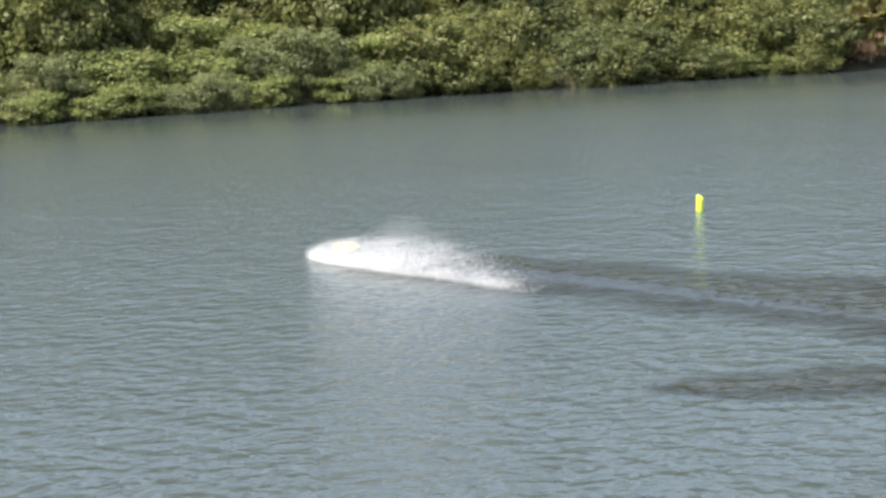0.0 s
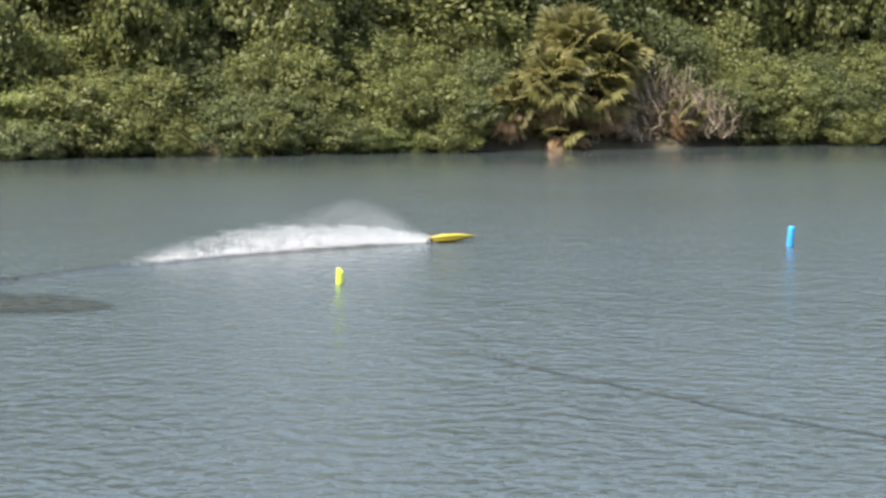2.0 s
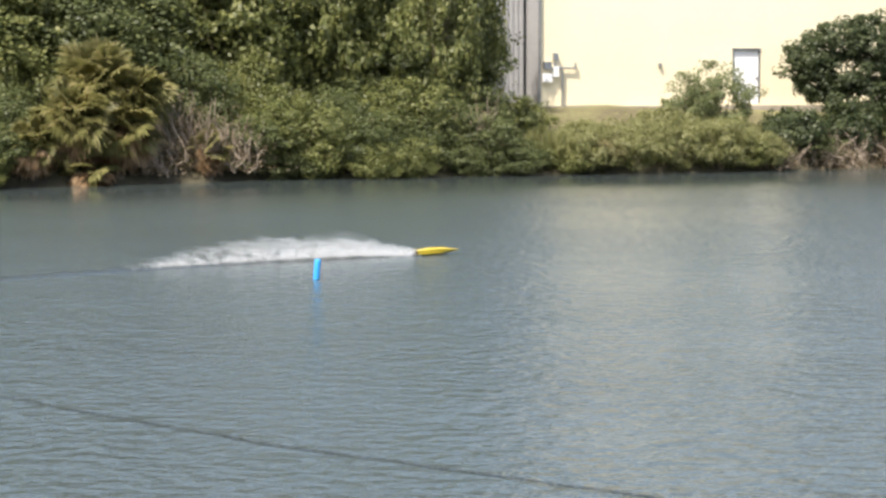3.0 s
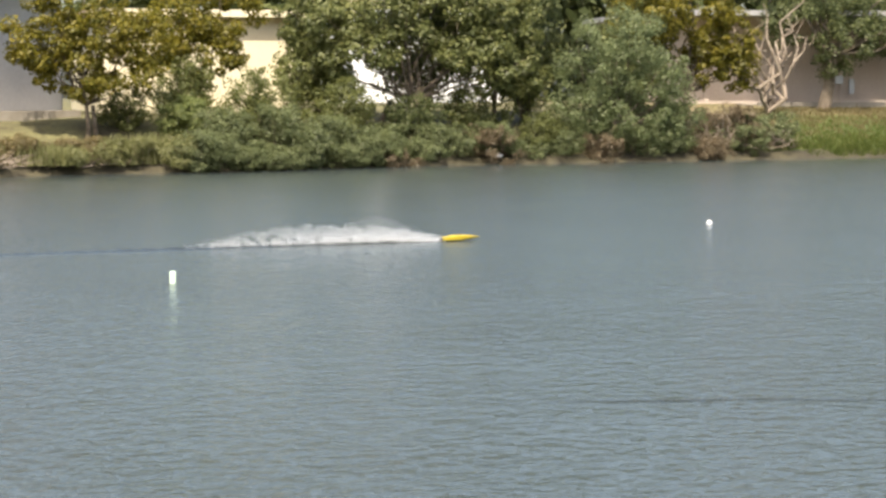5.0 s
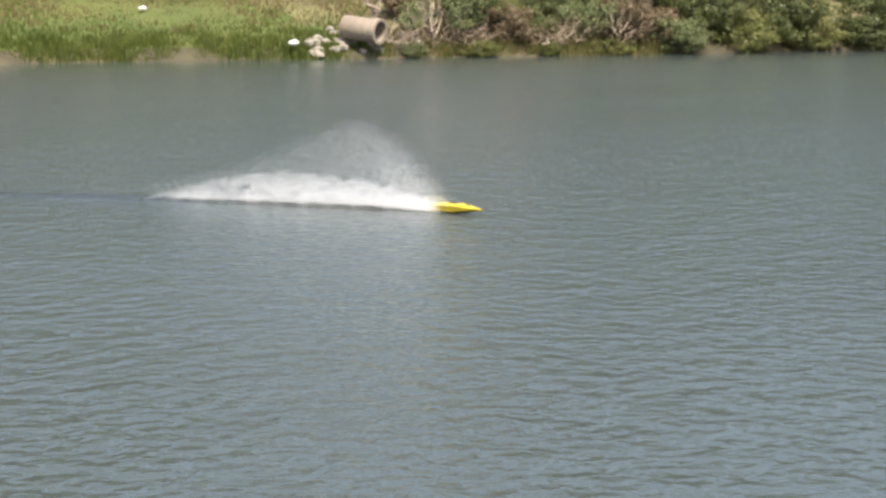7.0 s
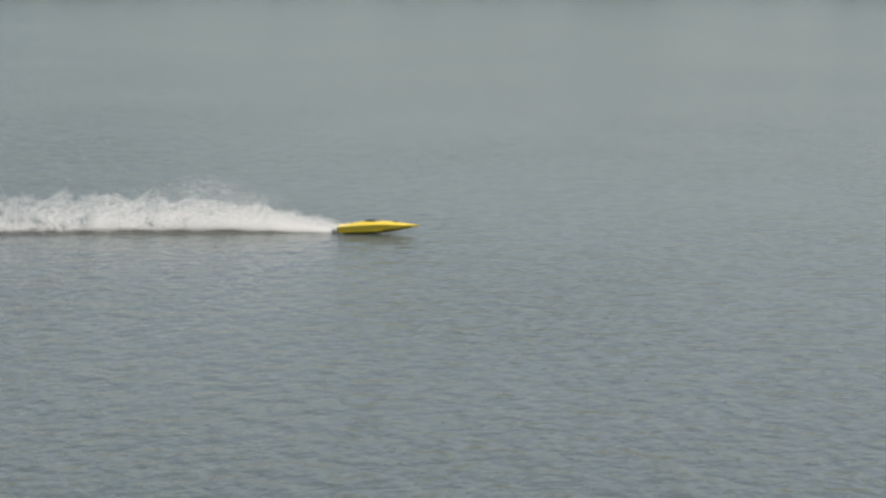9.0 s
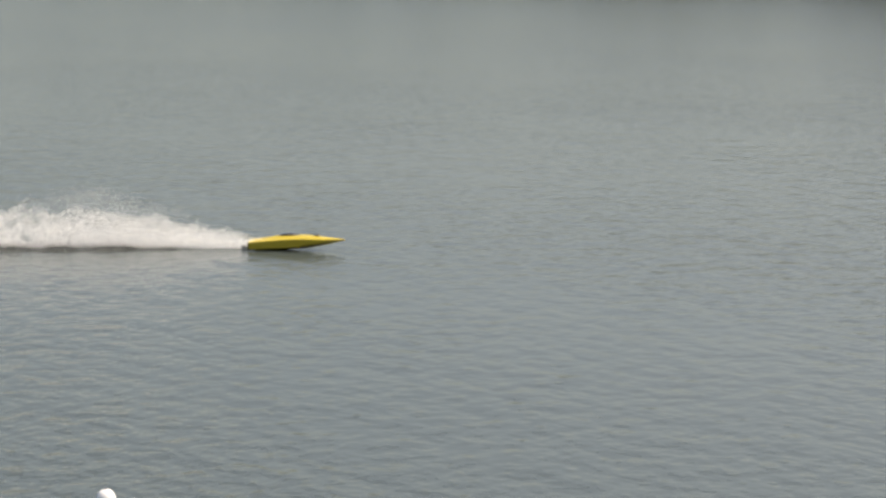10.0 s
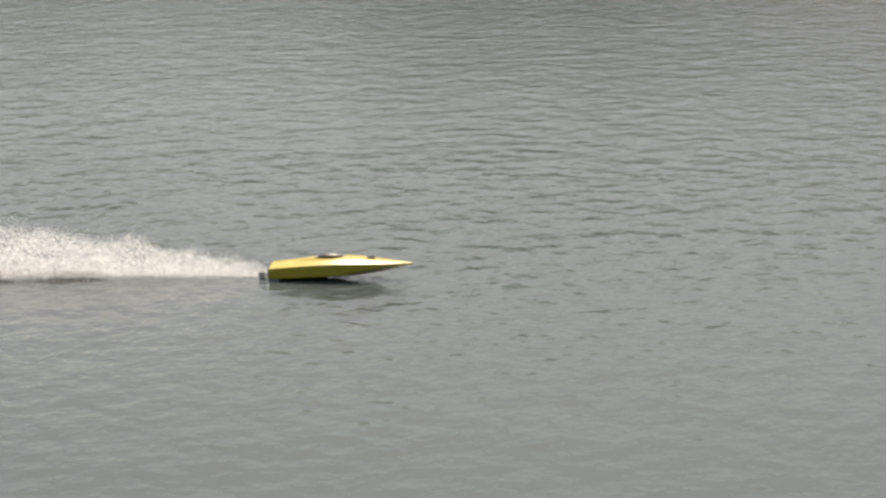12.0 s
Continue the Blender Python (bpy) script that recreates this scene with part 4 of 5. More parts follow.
def build_factory():
    ang = math.degrees(math.atan2(W_D.y, W_D.x))
    th = empty("factory_building", pose(W_A.x, W_A.y, 0, 0, 0, ang), "cream-painted industrial building with a white door behind the pond", "building")

    def u(x):
        return w_at(x)[0]

    def v(z, x):
        return 3.25 + (z - 3.25) * w_at(x)[1]

    # front wall with a door and a window opening; grey loading bay at its end
    x0, x1, z0, z1 = 0.0, (W_B - W_A).length, 1.2, 8.8
    dx0, dx1, d0, dz = u(-4.14), u(-3.03), v(2.52, -3.6), v(4.72, -3.6)
    wx0, wx1, wz0, wz1 = u(3.31), u(4.21), v(3.95, 3.8), v(4.87, 3.8)
    for bx in ((x0, dx0, 0, 0.3, z0, z1), (dx0, dx1, 0, 0.3, dz, z1), (dx0, dx1, 0, 0.3, z0, d0), (dx1, wx0, 0, 0.3, z0, z1),
                       (wx0, wx1, 0, 0.3, z0, wz0), (wx0, wx1, 0, 0.3, wz1, z1), (wx1, x1, 0, 0.3, z0, z1)):
        part("wall", boxes(bx), M_CREAM, th)
    d = part("door", boxes((dx0 + 0.05, dx1 - 0.05, 0.06, 0.12, d0, dz - 0.06), bevel=0.008), M_WHITE, th, "white steel door")
    for nm, bx in (("jamb", (dx0, dx0 + 0.05, -0.02, 0.14, d0, dz)), ("jamb", (dx1 - 0.05, dx1, -0.02, 0.14, d0, dz)), ("lintel", (dx0 - 0.02, dx1 + 0.02, -0.05, 0.14, dz - 0.055, dz + 0.03))):
        part(nm, boxes(bx), M_STEEL, d)
    part("handle", boxes((dx1 - 0.17, dx1 - 0.10, 0.01, 0.06, d0 + 1.0, d0 + 1.08)), M_STEEL, d)
    w = part("window", boxes((wx0, wx0 + 0.07, -0.02, 0.1, wz0, wz1), (wx1 - 0.07, wx1, -0.02, 0.1, wz0, wz1), (wx0 + 0.07, wx1 - 0.07, -0.02, 0.1, wz1 - 0.07, wz1),
                             (wx0 + 0.07, wx1 - 0.07, -0.03, 0.1, wz0, wz0 + 0.07)), M_WHITE, th, "white window frame")
    part("pane", boxes((wx0 + 0.07, wx1 - 0.07, 0.05, 0.06, wz0 + 0.07, wz1 - 0.07)), M_GLASS, w)
    n = 9
    hh = (wz1 - wz0 - 0.16) / n
    for k in range(n):
        part("blind_slat", boxes((wx0 + 0.08, wx1 - 0.08, 0.032, 0.044, wz0 + 0.08 + k * hh, wz0 + 0.08 + k * hh + hh * 0.85)), M_TIMBER, w)
    end = x1 + 10.0
    part("roof", boxes((x0 - 0.3, end + 0.3, -0.35, 18.0, 8.8, 9.05)), M_GREY, th)
    for bx in ((x0, x0 + 0.3, 0.3, 17.7, z0, 8.8), (end - 0.3, end, 2.3, 17.7, z0, 8.8), (x0, end, 17.7, 18.0, z0, 8.8)):
        part("outer_wall", boxes(bx), M_GREY, th)
    # loading bay, set back
    r0, r1 = u(7.95) + 0.2, u(9.9) + 0.2
    for bx in ((x1, r0, 2.0, 2.3, z0, 8.8), (r0, r1, 2.0, 2.3, 6.1, 8.8), (r1, end - 0.3, 2.0, 2.3, z0, 8.8), (x1 - 0.3, x1, 0.3, 2.0, z0, 8.8)):
        part("bay_wall", boxes(bx), M_BAY, th, "grey painted loading bay wall")
    sh = part("roller_door", boxes((r0, r1, 2.12, 2.16, 2.7, 6.1)), M_WHITE, th, "pale roller door")
    for k in range(22):
        part("door_slat", boxes((r0 + 0.02, r1 - 0.02, 2.09, 2.116, 2.72 + k * 0.153, 2.72 + k * 0.153 + 0.135)), M_WHITE, sh)
    part("guide_rail", boxes((r0 - 0.06, r0, 1.95, 2.1, 2.7, 6.1)), M_CREAM, sh)
    part("guide_rail", boxes((r1, r1 + 0.06, 1.95, 2.1, 2.7, 6.1)), M_CREAM, sh)
    part("bay_slab", boxes((x1 + 0.05, end - 0.4, 0.3, 2.0, 1.6, 2.70), bevel=0.02), M_CONC, th, "pale concrete loading slab")
    part("plinth", boxes((x0, x1 - 0.05, -0.45, 0.0, 1.2, 2.42)), M_CONC, th, "concrete strip at the wall's foot")
    # standpipe and electric boxes
    p = part("standpipe", tubes(((u(-11.13), -0.12, 2.4), (u(-11.13), -0.12, 3.98), 0.045, 0.045)), M_STEEL, th, "grey standpipe with two arms")
    part("arm", tubes(((u(-11.55), -0.12, 3.95), (u(-10.55), -0.12, 3.95), 0.04, 0.04)), M_STEEL, p)
    for ax in (-11.45, -10.6):
        part("valve", tubes(((u(ax), -0.12, 3.9), (u(ax), -0.12, 4.16), 0.05, 0.05)), M_STEEL, p)
    for k, (bx, bz, bw, bh) in enumerate([(0.25, 3.55, 0.4, 0.36), (0.25, 4.05, 0.32, 0.30), (0.62, 3.8, 0.22, 0.42), (0.6, 4.4, 0.2, 0.3)]):
        part("meter_box", boxes((bx - bw / 2, bx + bw / 2, -0.2, -0.004, bz - bh / 2, bz + bh / 2), bevel=0.015), M_STEEL if k % 2 else M_WHITE, th)
    part("wall_lamp", boxes((u(-7.1) - 0.07, u(-7.1) + 0.07, -0.14, -0.004, 4.0, 4.16), bevel=0.02), M_STEEL, th)
    part("lean_to", boxes((-2.1, -0.15, 1.6, 4.5, 1.2, 7.5)), M_GREY, th, "grey corrugated lean-to")
    for k in range(9):
        part("corrugation", boxes((-2.05 + k * 0.22, -1.95 + k * 0.22, 1.55, 1.6, 1.3, 7.45)), M_GREY, th)
    part("downpipe", tubes(((-0.08, -0.1, 2.0), (-0.08, -0.1, 8.7), 0.06, 0.06)), M_STEEL, th)
    for bx in (6.79, 7.22, 9.30):
        q = W_A + W_D * (u(bx) + 0.1) + Vector((-W_D.y, W_D.x)) * 0.7
        b = empty("bollard", pose(q.x, q.y, 2.70), "black steel bollard on the loading slab", "bollard", "bollards")
        part("post", tubes(((0, 0, 0), (0, 0, 1.10), 0.065, 0.065), sides=12), M_BLACK, b)
        part("cap", tubes(((0, 0, 1.10), (0, 0, 1.15), 0.065, 0.02), sides=12), M_BLACK, b)


build_factory()


def build_house(label, x0, x1, y0, y1, z0, z1, wallm, roofm, name="house"):
    """A plain low building with an overhanging roof edge, windows and a door."""
    th = empty(name, pose(0, 0, 0), label, "building")
    for bx in ((x0, x1, y0, y0 + 0.3, z0, z1), (x0, x1, y1 - 0.3, y1, z0, z1), (x0, x0 + 0.3, y0 + 0.3, y1 - 0.3, z0, z1), (x1 - 0.3, x1, y0 + 0.3, y1 - 0.3, z0, z1)):
        part("wall", boxes(bx), wallm, th)
    part("roof", boxes((x0 - 0.5, x1 + 0.5, y0 - 0.6, y1 + 0.5, z1, z1 + 0.28), bevel=0.03), roofm, th)
    part("fascia", boxes((x0 - 0.52, x1 + 0.52, y0 - 0.66, y0 - 0.6, z1 - 0.02, z1 + 0.34)), M_CREAM, th)
    return th


M_PINK = two_tone("pinkish_roof_trim", (0.50, 0.36, 0.31), (0.62, 0.47, 0.41), 0.6, 0.8)
build_house("cream house with a pinkish roof edge behind the trees", 16.0, 25.9, 103.2, 112.0, 1.8, 7.3, M_CREAM, M_PINK)
build_house("white building far behind the trees", 36.0, 46.0, 128.0, 136.0, 2.8, 9.2, M_WHITE, M_GREY)
build_house("white house behind the timber fence", 96.0, 108.0, 107.0, 115.0, 2.8, 6.0, M_WHITE, M_CONC)
build_house("cream house behind the oaks", 86.5, 95.0, 112.0, 120.0, 2.8, 7.6, M_CREAM, M_PINK)


def build_long_wall():
    """The long beige block building behind the lane, in bays."""
    th = empty("warehouse", pose(0, 0, 0), "long beige block warehouse shaded by oaks and an added eave", "building")
    a, b = Vector((50.0, 115.2)), Vector((88.0, 109.6))
    d = (b - a).normalized()
    ang = math.degrees(math.atan2(d.y, d.x))
    n = 9
    L = (b - a).length / n
    for k in range(n):
        c = a + d * L * (k + 0.5)
        w = part("wall_panel", boxes((-L / 2 + 0.015, L / 2 - 0.015, 0, 0.3, 0, 5.6), bevel=0.01), M_BEIGE, th)
        w.matrix_basis = pose(c.x, c.y, 2.4, 0, 0, ang)
        s = part("pilaster", boxes((-0.16, 0.16, -0.1, -0.004, 0, 5.6), bevel=0.02), M_BEIGE, th)
        e = a + d * L * k
        s.matrix_basis = pose(e.x, e.y, 2.4, 0, 0, ang)
    # deep 3 m eave is made up, added to shade the wall evenly
    part("roof", boxes((0, L * n, -3.0, 14.0, 5.6, 5.9)), M_GREY, th).matrix_basis = pose(a.x, a.y, 2.4, 0, 0, ang)

    def fixture(name, along, z, w, h, m, label=""):
        p = a + d * along
        o = part(name, boxes((-w / 2, w / 2, -0.16, -0.004, 0, h), bevel=0.01), m, th, label)
        o.matrix_basis = pose(p.x, p.y, z, 0, 0, ang)

    for along, z, w, h in [(12.6, 4.0, 0.5, 0.5), (13.4, 3.4, 0.32, 0.9), (21.8, 4.6, 0.5, 0.3), (24.3, 4.4, 0.5, 0.2), (25.2, 4.9, 0.4, 0.4), (26.0, 4.3, 0.2, 0.3), (28.0, 4.6, 0.6, 0.25)]:
        fixture("wall_box", along, z, w, h, M_STEEL)
    fixture("door", 23.6, 2.6, 1.1, 2.2, M_BEIGE, "beige steel door")
    fixture("sign_board", 25.3, 5.9, 1.3, 0.28, M_TIMBER, "brown sign board")
    # lane kerb
    k = 12
    for i in range(k):
        c = Vector((56.0, 111.3)) + (Vector((80.0, 107.6)) - Vector((56.0, 111.3))) * (i + 0.5) / k
        kb = part("kerb_stone", boxes((-1.0, 1.0, -0.1, 0.1, 0, 0.36), bevel=0.02), M_CONC)
        kb.matrix_basis = pose(c.x, c.y, 2.55, 0, 0, -8.8)
        tagged(kb, "pale concrete kerb stone beside the lane", "kerb", "kerb stones")
    rd = part("lane", boxes((-13, 15, 0, 2.6, 0, 0.1)), M_CONC)
    rd.matrix_basis = pose(68, 109.75, 2.74, 0, 0, -8.8)
    tagged(rd, "pale concrete lane beside the warehouse", "road", kind="structure")


build_long_wall()


def wheel(parent, x, y, z, r=0.38):
    w = part("wheel", tubes(((x - 0.13, y, z), (x + 0.13, y, z), r, r), sides=24), M_RUBBER, parent)
    part("rim", tubes(((x - 0.14, y, z), (x + 0.14, y, z), r * 0.6, r * 0.6), sides=16), M_SILVER, w)


def pickup(x, y, z, rz):
    """Crew-cab pickup, nose along local -y."""
    th = empty("pickup_truck", pose(x, y, z, 0, 0, rz), "dark pickup truck with a silver front parked by the lane", "truck")
    bm = bmesh.new()
    prof = [(-2.75, 0.55), (-2.78, 0.95), (-2.60, 1.10), (-1.30, 1.20), (-0.75, 1.78), (-0.1, 1.86), (0.95, 1.82), (1.15, 1.22), (2.75, 1.22), (2.78, 0.55), (2.2, 0.45), (-2.3, 0.45)]
    a, b = [], []
    for yy, zz in prof:
        inset = 0.16 if zz > 1.5 else (0.04 if zz > 1.0 else 0.0)
        a.append(bm.verts.new((-0.98 + inset, yy, zz)))
        b.append(bm.verts.new((0.98 - inset, yy, zz)))
    n = len(prof)
    for i in range(n):
        j = (i + 1) % n
        bm.faces.new((a[i], a[j], b[j], b[i]))
    bm.faces.new(a[::-1])
    bm.faces.new(b)
    bmesh.ops.recalc_face_normals(bm, faces=bm.faces)
    bmesh.ops.bevel(bm, geom=list(bm.edges), offset=0.035, segments=2, affect="EDGES")
    part("body", bm, M_TRUCK, th)
    g = bmesh.new()
    v = [g.verts.new(p) for p in ((-0.80, -1.29, 1.24), (0.80, -1.29, 1.24), (0.72, -0.79, 1.77), (-0.72, -0.79, 1.77))]
    g.faces.new(v)
    bmesh.ops.solidify(g, geom=list(g.faces), thickness=-0.03)
    part("windscreen", g, M_GLASS, th)
    for s in (-1, 1):
        for y0, y1 in ((-0.82, -0.02), (0.08, 0.92)):
            part("side_window", boxes((s * 0.91 - 0.03, s * 0.91 + 0.03, y0, y1, 1.28, 1.68), bevel=0.02), M_GLASS, th)
        part("headlight", boxes((s * 0.78 - 0.17, s * 0.78 + 0.17, -2.82, -2.70, 0.80, 1.02), bevel=0.03), M_SILVER, th, "clear headlight")
        part("mirror", boxes((s * 1.10 - 0.10, s * 1.10 + 0.10, -0.98, -0.86, 1.22, 1.44), bevel=0.03), M_BLACK, th)
        for yy in (-1.75, 1.7):
            wheel(th, s * 0.86, yy, 0.38)
    gr = part("grille", boxes((-0.56, 0.56, -2.83, -2.74, 0.72, 1.06), bevel=0.02), M_BLACK, th)
    part("grille_bar", boxes((-0.56, 0.56, -2.86, -2.82, 0.86, 0.92), (-0.04, 0.04, -2.86, -2.82, 0.72, 1.06)), M_CHROME, gr)
    part("bumper", boxes((-1.0, 1.0, -2.92, -2.72, 0.42, 0.68), bevel=0.05), M_SILVER, th, "silver front bumper")
    part("bonnet", boxes((-0.86, 0.86, -2.62, -1.40, 1.12, 1.185), bevel=0.03), M_SILVER, th, "silver-grey bonnet")
    return th


pickup(69.3, 111.9, 2.86, -78)


def dumpster(x, y, z, rz):
    th = empty("dumpster", pose(x, y, z, 0, 0, rz), "green steel refuse container with a black lid", "dumpster")
    bm = bmesh.new()
    lo = [(-0.9, -0.6, 0.12), (0.9, -0.6, 0.12), (0.9, 0.6, 0.12), (-0.9, 0.6, 0.12)]
    hi = [(-0.95, -0.72, 1.25), (0.95, -0.72, 1.25), (0.95, 0.72, 1.42), (-0.95, 0.72, 1.42)]
    v = [bm.verts.new(p) for p in lo + hi]
    for f in ((3, 2, 1, 0), (0, 1, 5, 4), (1, 2, 6, 5), (2, 3, 7, 6), (3, 0, 4, 7), (4, 5, 6, 7)):
        bm.faces.new([v[i] for i in f])
    bmesh.ops.bevel(bm, geom=list(bm.edges), offset=0.02, segments=1, affect="EDGES")
    part("bin", bm, M_BINGREEN, th)
    for k in range(5):
        part("rib", boxes((-0.78 + k * 0.39 - 0.03, -0.78 + k * 0.39 + 0.03, -0.735, -0.66, 0.2, 1.2)), M_BINGREEN, th)
    for s in (-1, 1):
        part("lid", boxes((s * 0.47 - 0.46, s * 0.47 + 0.46, -0.74, 0.74, -0.02, 0.03), bevel=0.01), M_BLACK, th).matrix_basis = pose(0, 0, 1.37, 6.5)
        part("fork_pocket", boxes((s * 1.02 - 0.06, s * 1.02 + 0.06, -0.5, 0.5, 0.66, 0.84), bevel=0.01), M_BINGREEN, th)
        part("castor", tubes(((s * 0.75 - 0.03, -0.45, 0.06), (s * 0.75 + 0.03, -0.45, 0.06), 0.08, 0.08)), M_RUBBER, th)


dumpster(69.55, 109.4, 2.84, -9)


def build_yard():
    # dark tarpaulin tent behind the bin
    th = empty("tarpaulin", pose(74.2, 111.0, 2.82, 0, 0, -10), "dark grey tarpaulin draped over a frame", "tarpaulin")
    bm = bmesh.new()
    grid = [[None] * 9 for _ in range(7)]
    for i in range(7):
        for j in range(9):
            u, v = i / 6 * 2 - 1, j / 8 * 2 - 1
            z = 2.0 * (1 - abs(v) ** 1.8) * (1 - abs(u) ** 2.6) + 0.06 * math.sin(7 * u + 5 * v)
            grid[i][j] = bm.verts.new((v * 1.25, u * 1.0, max(0.0, z)))
    for i in range(6):
        for j in range(8):
            bm.faces.new((grid[i][j], grid[i][j + 1], grid[i + 1][j + 1], grid[i + 1][j]))
    bmesh.ops.solidify(bm, geom=list(bm.faces), thickness=0.02)
    part("sheet", bm, M_BARK, th)
    part("pole", tubes(((0, 0, 0), (0, 0, 2.1), 0.03, 0.03)), M_STEEL, th)
    # orange barrier
    ob = empty("barrier", pose(74.0, 108.8, 2.72, 0, 0, -9), "orange and white plastic road barrier", "barrier")
    part("body", boxes((-0.8, 0.8, -0.12, 0.12, 0.22, 0.42), bevel=0.03), M_ORANGE, ob)
    part("top_rail", boxes((-0.78, 0.78, -0.08, 0.08, 0.47, 0.58), bevel=0.02), M_ORANGE, ob)
    part("base", boxes((-0.8, 0.8, -0.2, 0.2, 0.0, 0.2), bevel=0.03), M_WHITE, ob)
    # small white posts
    for x, y in ((63.3, 108.3), (77.95, 105.9)):
        s = empty("marker_post", pose(x, y, 2.55), "short white marker post at the lawn's edge", "post", "marker posts")
        part("post", boxes((-0.13, 0.13, -0.08, 0.08, -0.1, 0.60), bevel=0.015), M_BAY, s)
        part("cap", boxes((-0.15, 0.15, -0.1, 0.1, 0.60, 0.66), bevel=0.01), M_CONC, s)
    # stacks of timber
    for cx, cy, n in ((81.2, 106.2, 3), (83.0, 105.3, 5)):
        st = empty("timber_stack", pose(cx, cy, 2.72, 0, 0, -26), "stack of rough brown timber under the oaks", "timber", "timber stacks")
        for k in range(n):
            for j in range(4):
                part("beam", boxes((-0.95 + random.uniform(-0.1, 0.1), 0.95 + random.uniform(-0.1, 0.1), -0.4 + j * 0.2, -0.22 + j * 0.2, k * 0.18, k * 0.18 + 0.16), bevel=0.01), M_OLDWOOD, st)
    # dark green screened fence
    fa, fb = Vector((84.6, 106.0)), Vector((90.4, 102.8))
    d = (fb - fa).normalized()
    ang = math.degrees(math.atan2(d.y, d.x))
    fen = empty("screen_fence", pose(fa.x, fa.y, 2.7, 0, 0, ang), "dark green screened chain fence", "fence")
    L = (fb - fa).length
    for k in range(5):
        part("post", tubes(((L * k / 4, 0, -0.2), (L * k / 4, 0, 1.85), 0.035, 0.035)), M_BLACK, fen)
        if k < 4:
            part("screen", boxes((L * k / 4 + 0.04, L * (k + 1) / 4 - 0.04, -0.015, 0.015, 0.05, 1.75 + 0.05 * (k % 2))), M_DKGREEN, fen)
    part("rail", tubes(((0, 0, 1.82), (L, 0, 1.82), 0.025, 0.025)), M_BLACK, fen)
    # timber fence
    fa, fb = Vector((91.0, 100.8)), Vector((97.0, 97.7))
    d = (fb - fa).normalized()
    ang = math.degrees(math.atan2(d.y, d.x))
    tf = empty("timber_fence", pose(fa.x, fa.y, 2.6, 0, 0, ang), "weathered upright-board timber fence", "fence")
    L = (fb - fa).length
    n = int(L / 0.15)
    for k in range(n):
        part("board", boxes((k * 0.15 + 0.004, k * 0.15 + 0.144, -0.012, 0.012, -0.1, 2.42 + random.uniform(-0.05, 0.05))), M_TIMBER, tf)
    for z in (0.4, 1.7):
        part("rail", boxes((0, L, 0.014, 0.06, z, z + 0.09)), M_TIMBER, tf)
    # outfall pipe
    op = empty("drain_pipe", pose(81.75, 93.9, 1.05, 0, 6, -74), "concrete drain pipe sticking out of the bank", "pipe")
    bm = bmesh.new()
    rings = []
    for r, x in ((0.44, -1.1), (0.44, 0.20), (0.49, 0.25), (0.49, 0.45), (0.38, 0.45), (0.36, -1.1)):
        rings.append([bm.verts.new((x, r * math.cos(a), r * math.sin(a))) for a in np.linspace(0, 2 * math.pi, 28, endpoint=False)])
    for p, q in zip(rings, rings[1:]):
        for i in range(28):
            j = (i + 1) % 28
            bm.faces.new((p[i], p[j], q[j], q[i]))
    bmesh.ops.recalc_face_normals(bm, faces=bm.faces)
    part("pipe", bm, M_PIPE, op)
    # rubble round it
    rr = random.Random(3)
    for k in range(80):
        az = rr.gauss(41.1, 0.5)
        off = abs(rr.gauss(0.9, 0.7)) + 0.25
        x, y = by_shore(az, off)
        s = rr.uniform(0.10, 0.30)
        bm = bmesh.new()
        bmesh.ops.create_icosphere(bm, subdivisions=1, radius=s)
        for v in bm.verts:
            v.co = Vector((v.co.x * 1.3, v.co.y, v.co.z * 0.75)) * rr.uniform(0.75, 1.2)
        ob = part("rock", bm, M_ROCK)
        ob.matrix_basis = pose(x, y, ground_z(off, x) + s * 0.2, 0, 0, rr.uniform(0, 360))
        tagged(ob, "pale broken limestone rock by the drain pipe", "rock", "rubble")
    # litter
    for x, y, z, s in ((77.0, 101.7, 1.80, 0.16), (79.15, 95.2, 0.62, 0.2), (34.5, 96.4, 0.40, 0.2)):
        bm = bmesh.new()
        bmesh.ops.create_icosphere(bm, subdivisions=2, radius=s)
        for v in bm.verts:
            v.co = Vector((v.co.x * 1.3, v.co.y * 0.8, v.co.z * 0.5)) * (1 + 0.35 * noise.noise(v.co * 9))
        ob = part("litter_bag", bm, M_WHITE)
        ob.matrix_basis = pose(x, y, z, 0, 0, 20)
        tagged(ob, "crumpled white plastic bag on the bank", "litter", "litter")


build_yard()

# ---- floats on the water ----


def buoy(label, x, y, r, h, material, lean=(0, 0), cut=0.0):
    th = empty("buoy", pose(x, y, -0.06, lean[0], lean[1], 0), label, "buoy")
    bm = bmesh.new()
    n = 16
    prof = [(r * 0.9, -0.1), (r, -0.07), (r, h - 0.02), (r * 0.85, h + 0.01)]
    rings = []
    for rr, z in prof:
        rings.append([bm.verts.new((rr * math.cos(a), rr * math.sin(a), z + (cut * math.cos(a) if z > h * 0.5 else 0))) for a in np.linspace(0, 2 * math.pi, n, endpoint=False)])
    for p, q in zip(rings, rings[1:]):
        for i in range(n):
            bm.faces.new((p[i], p[(i + 1) % n], q[(i + 1) % n], q[i]))
    bm.faces.new(rings[0][::-1])
    bm.faces.new(rings[-1])
    for f in bm.faces:
        f.smooth = len(f.verts) == 4
    part("float", bm, material, th)
    part("anchor_line", tubes(((0, 0, -0.9), (0, 0, -0.1), 0.006, 0.006), sides=6), M_RUBBER, th)
    return th


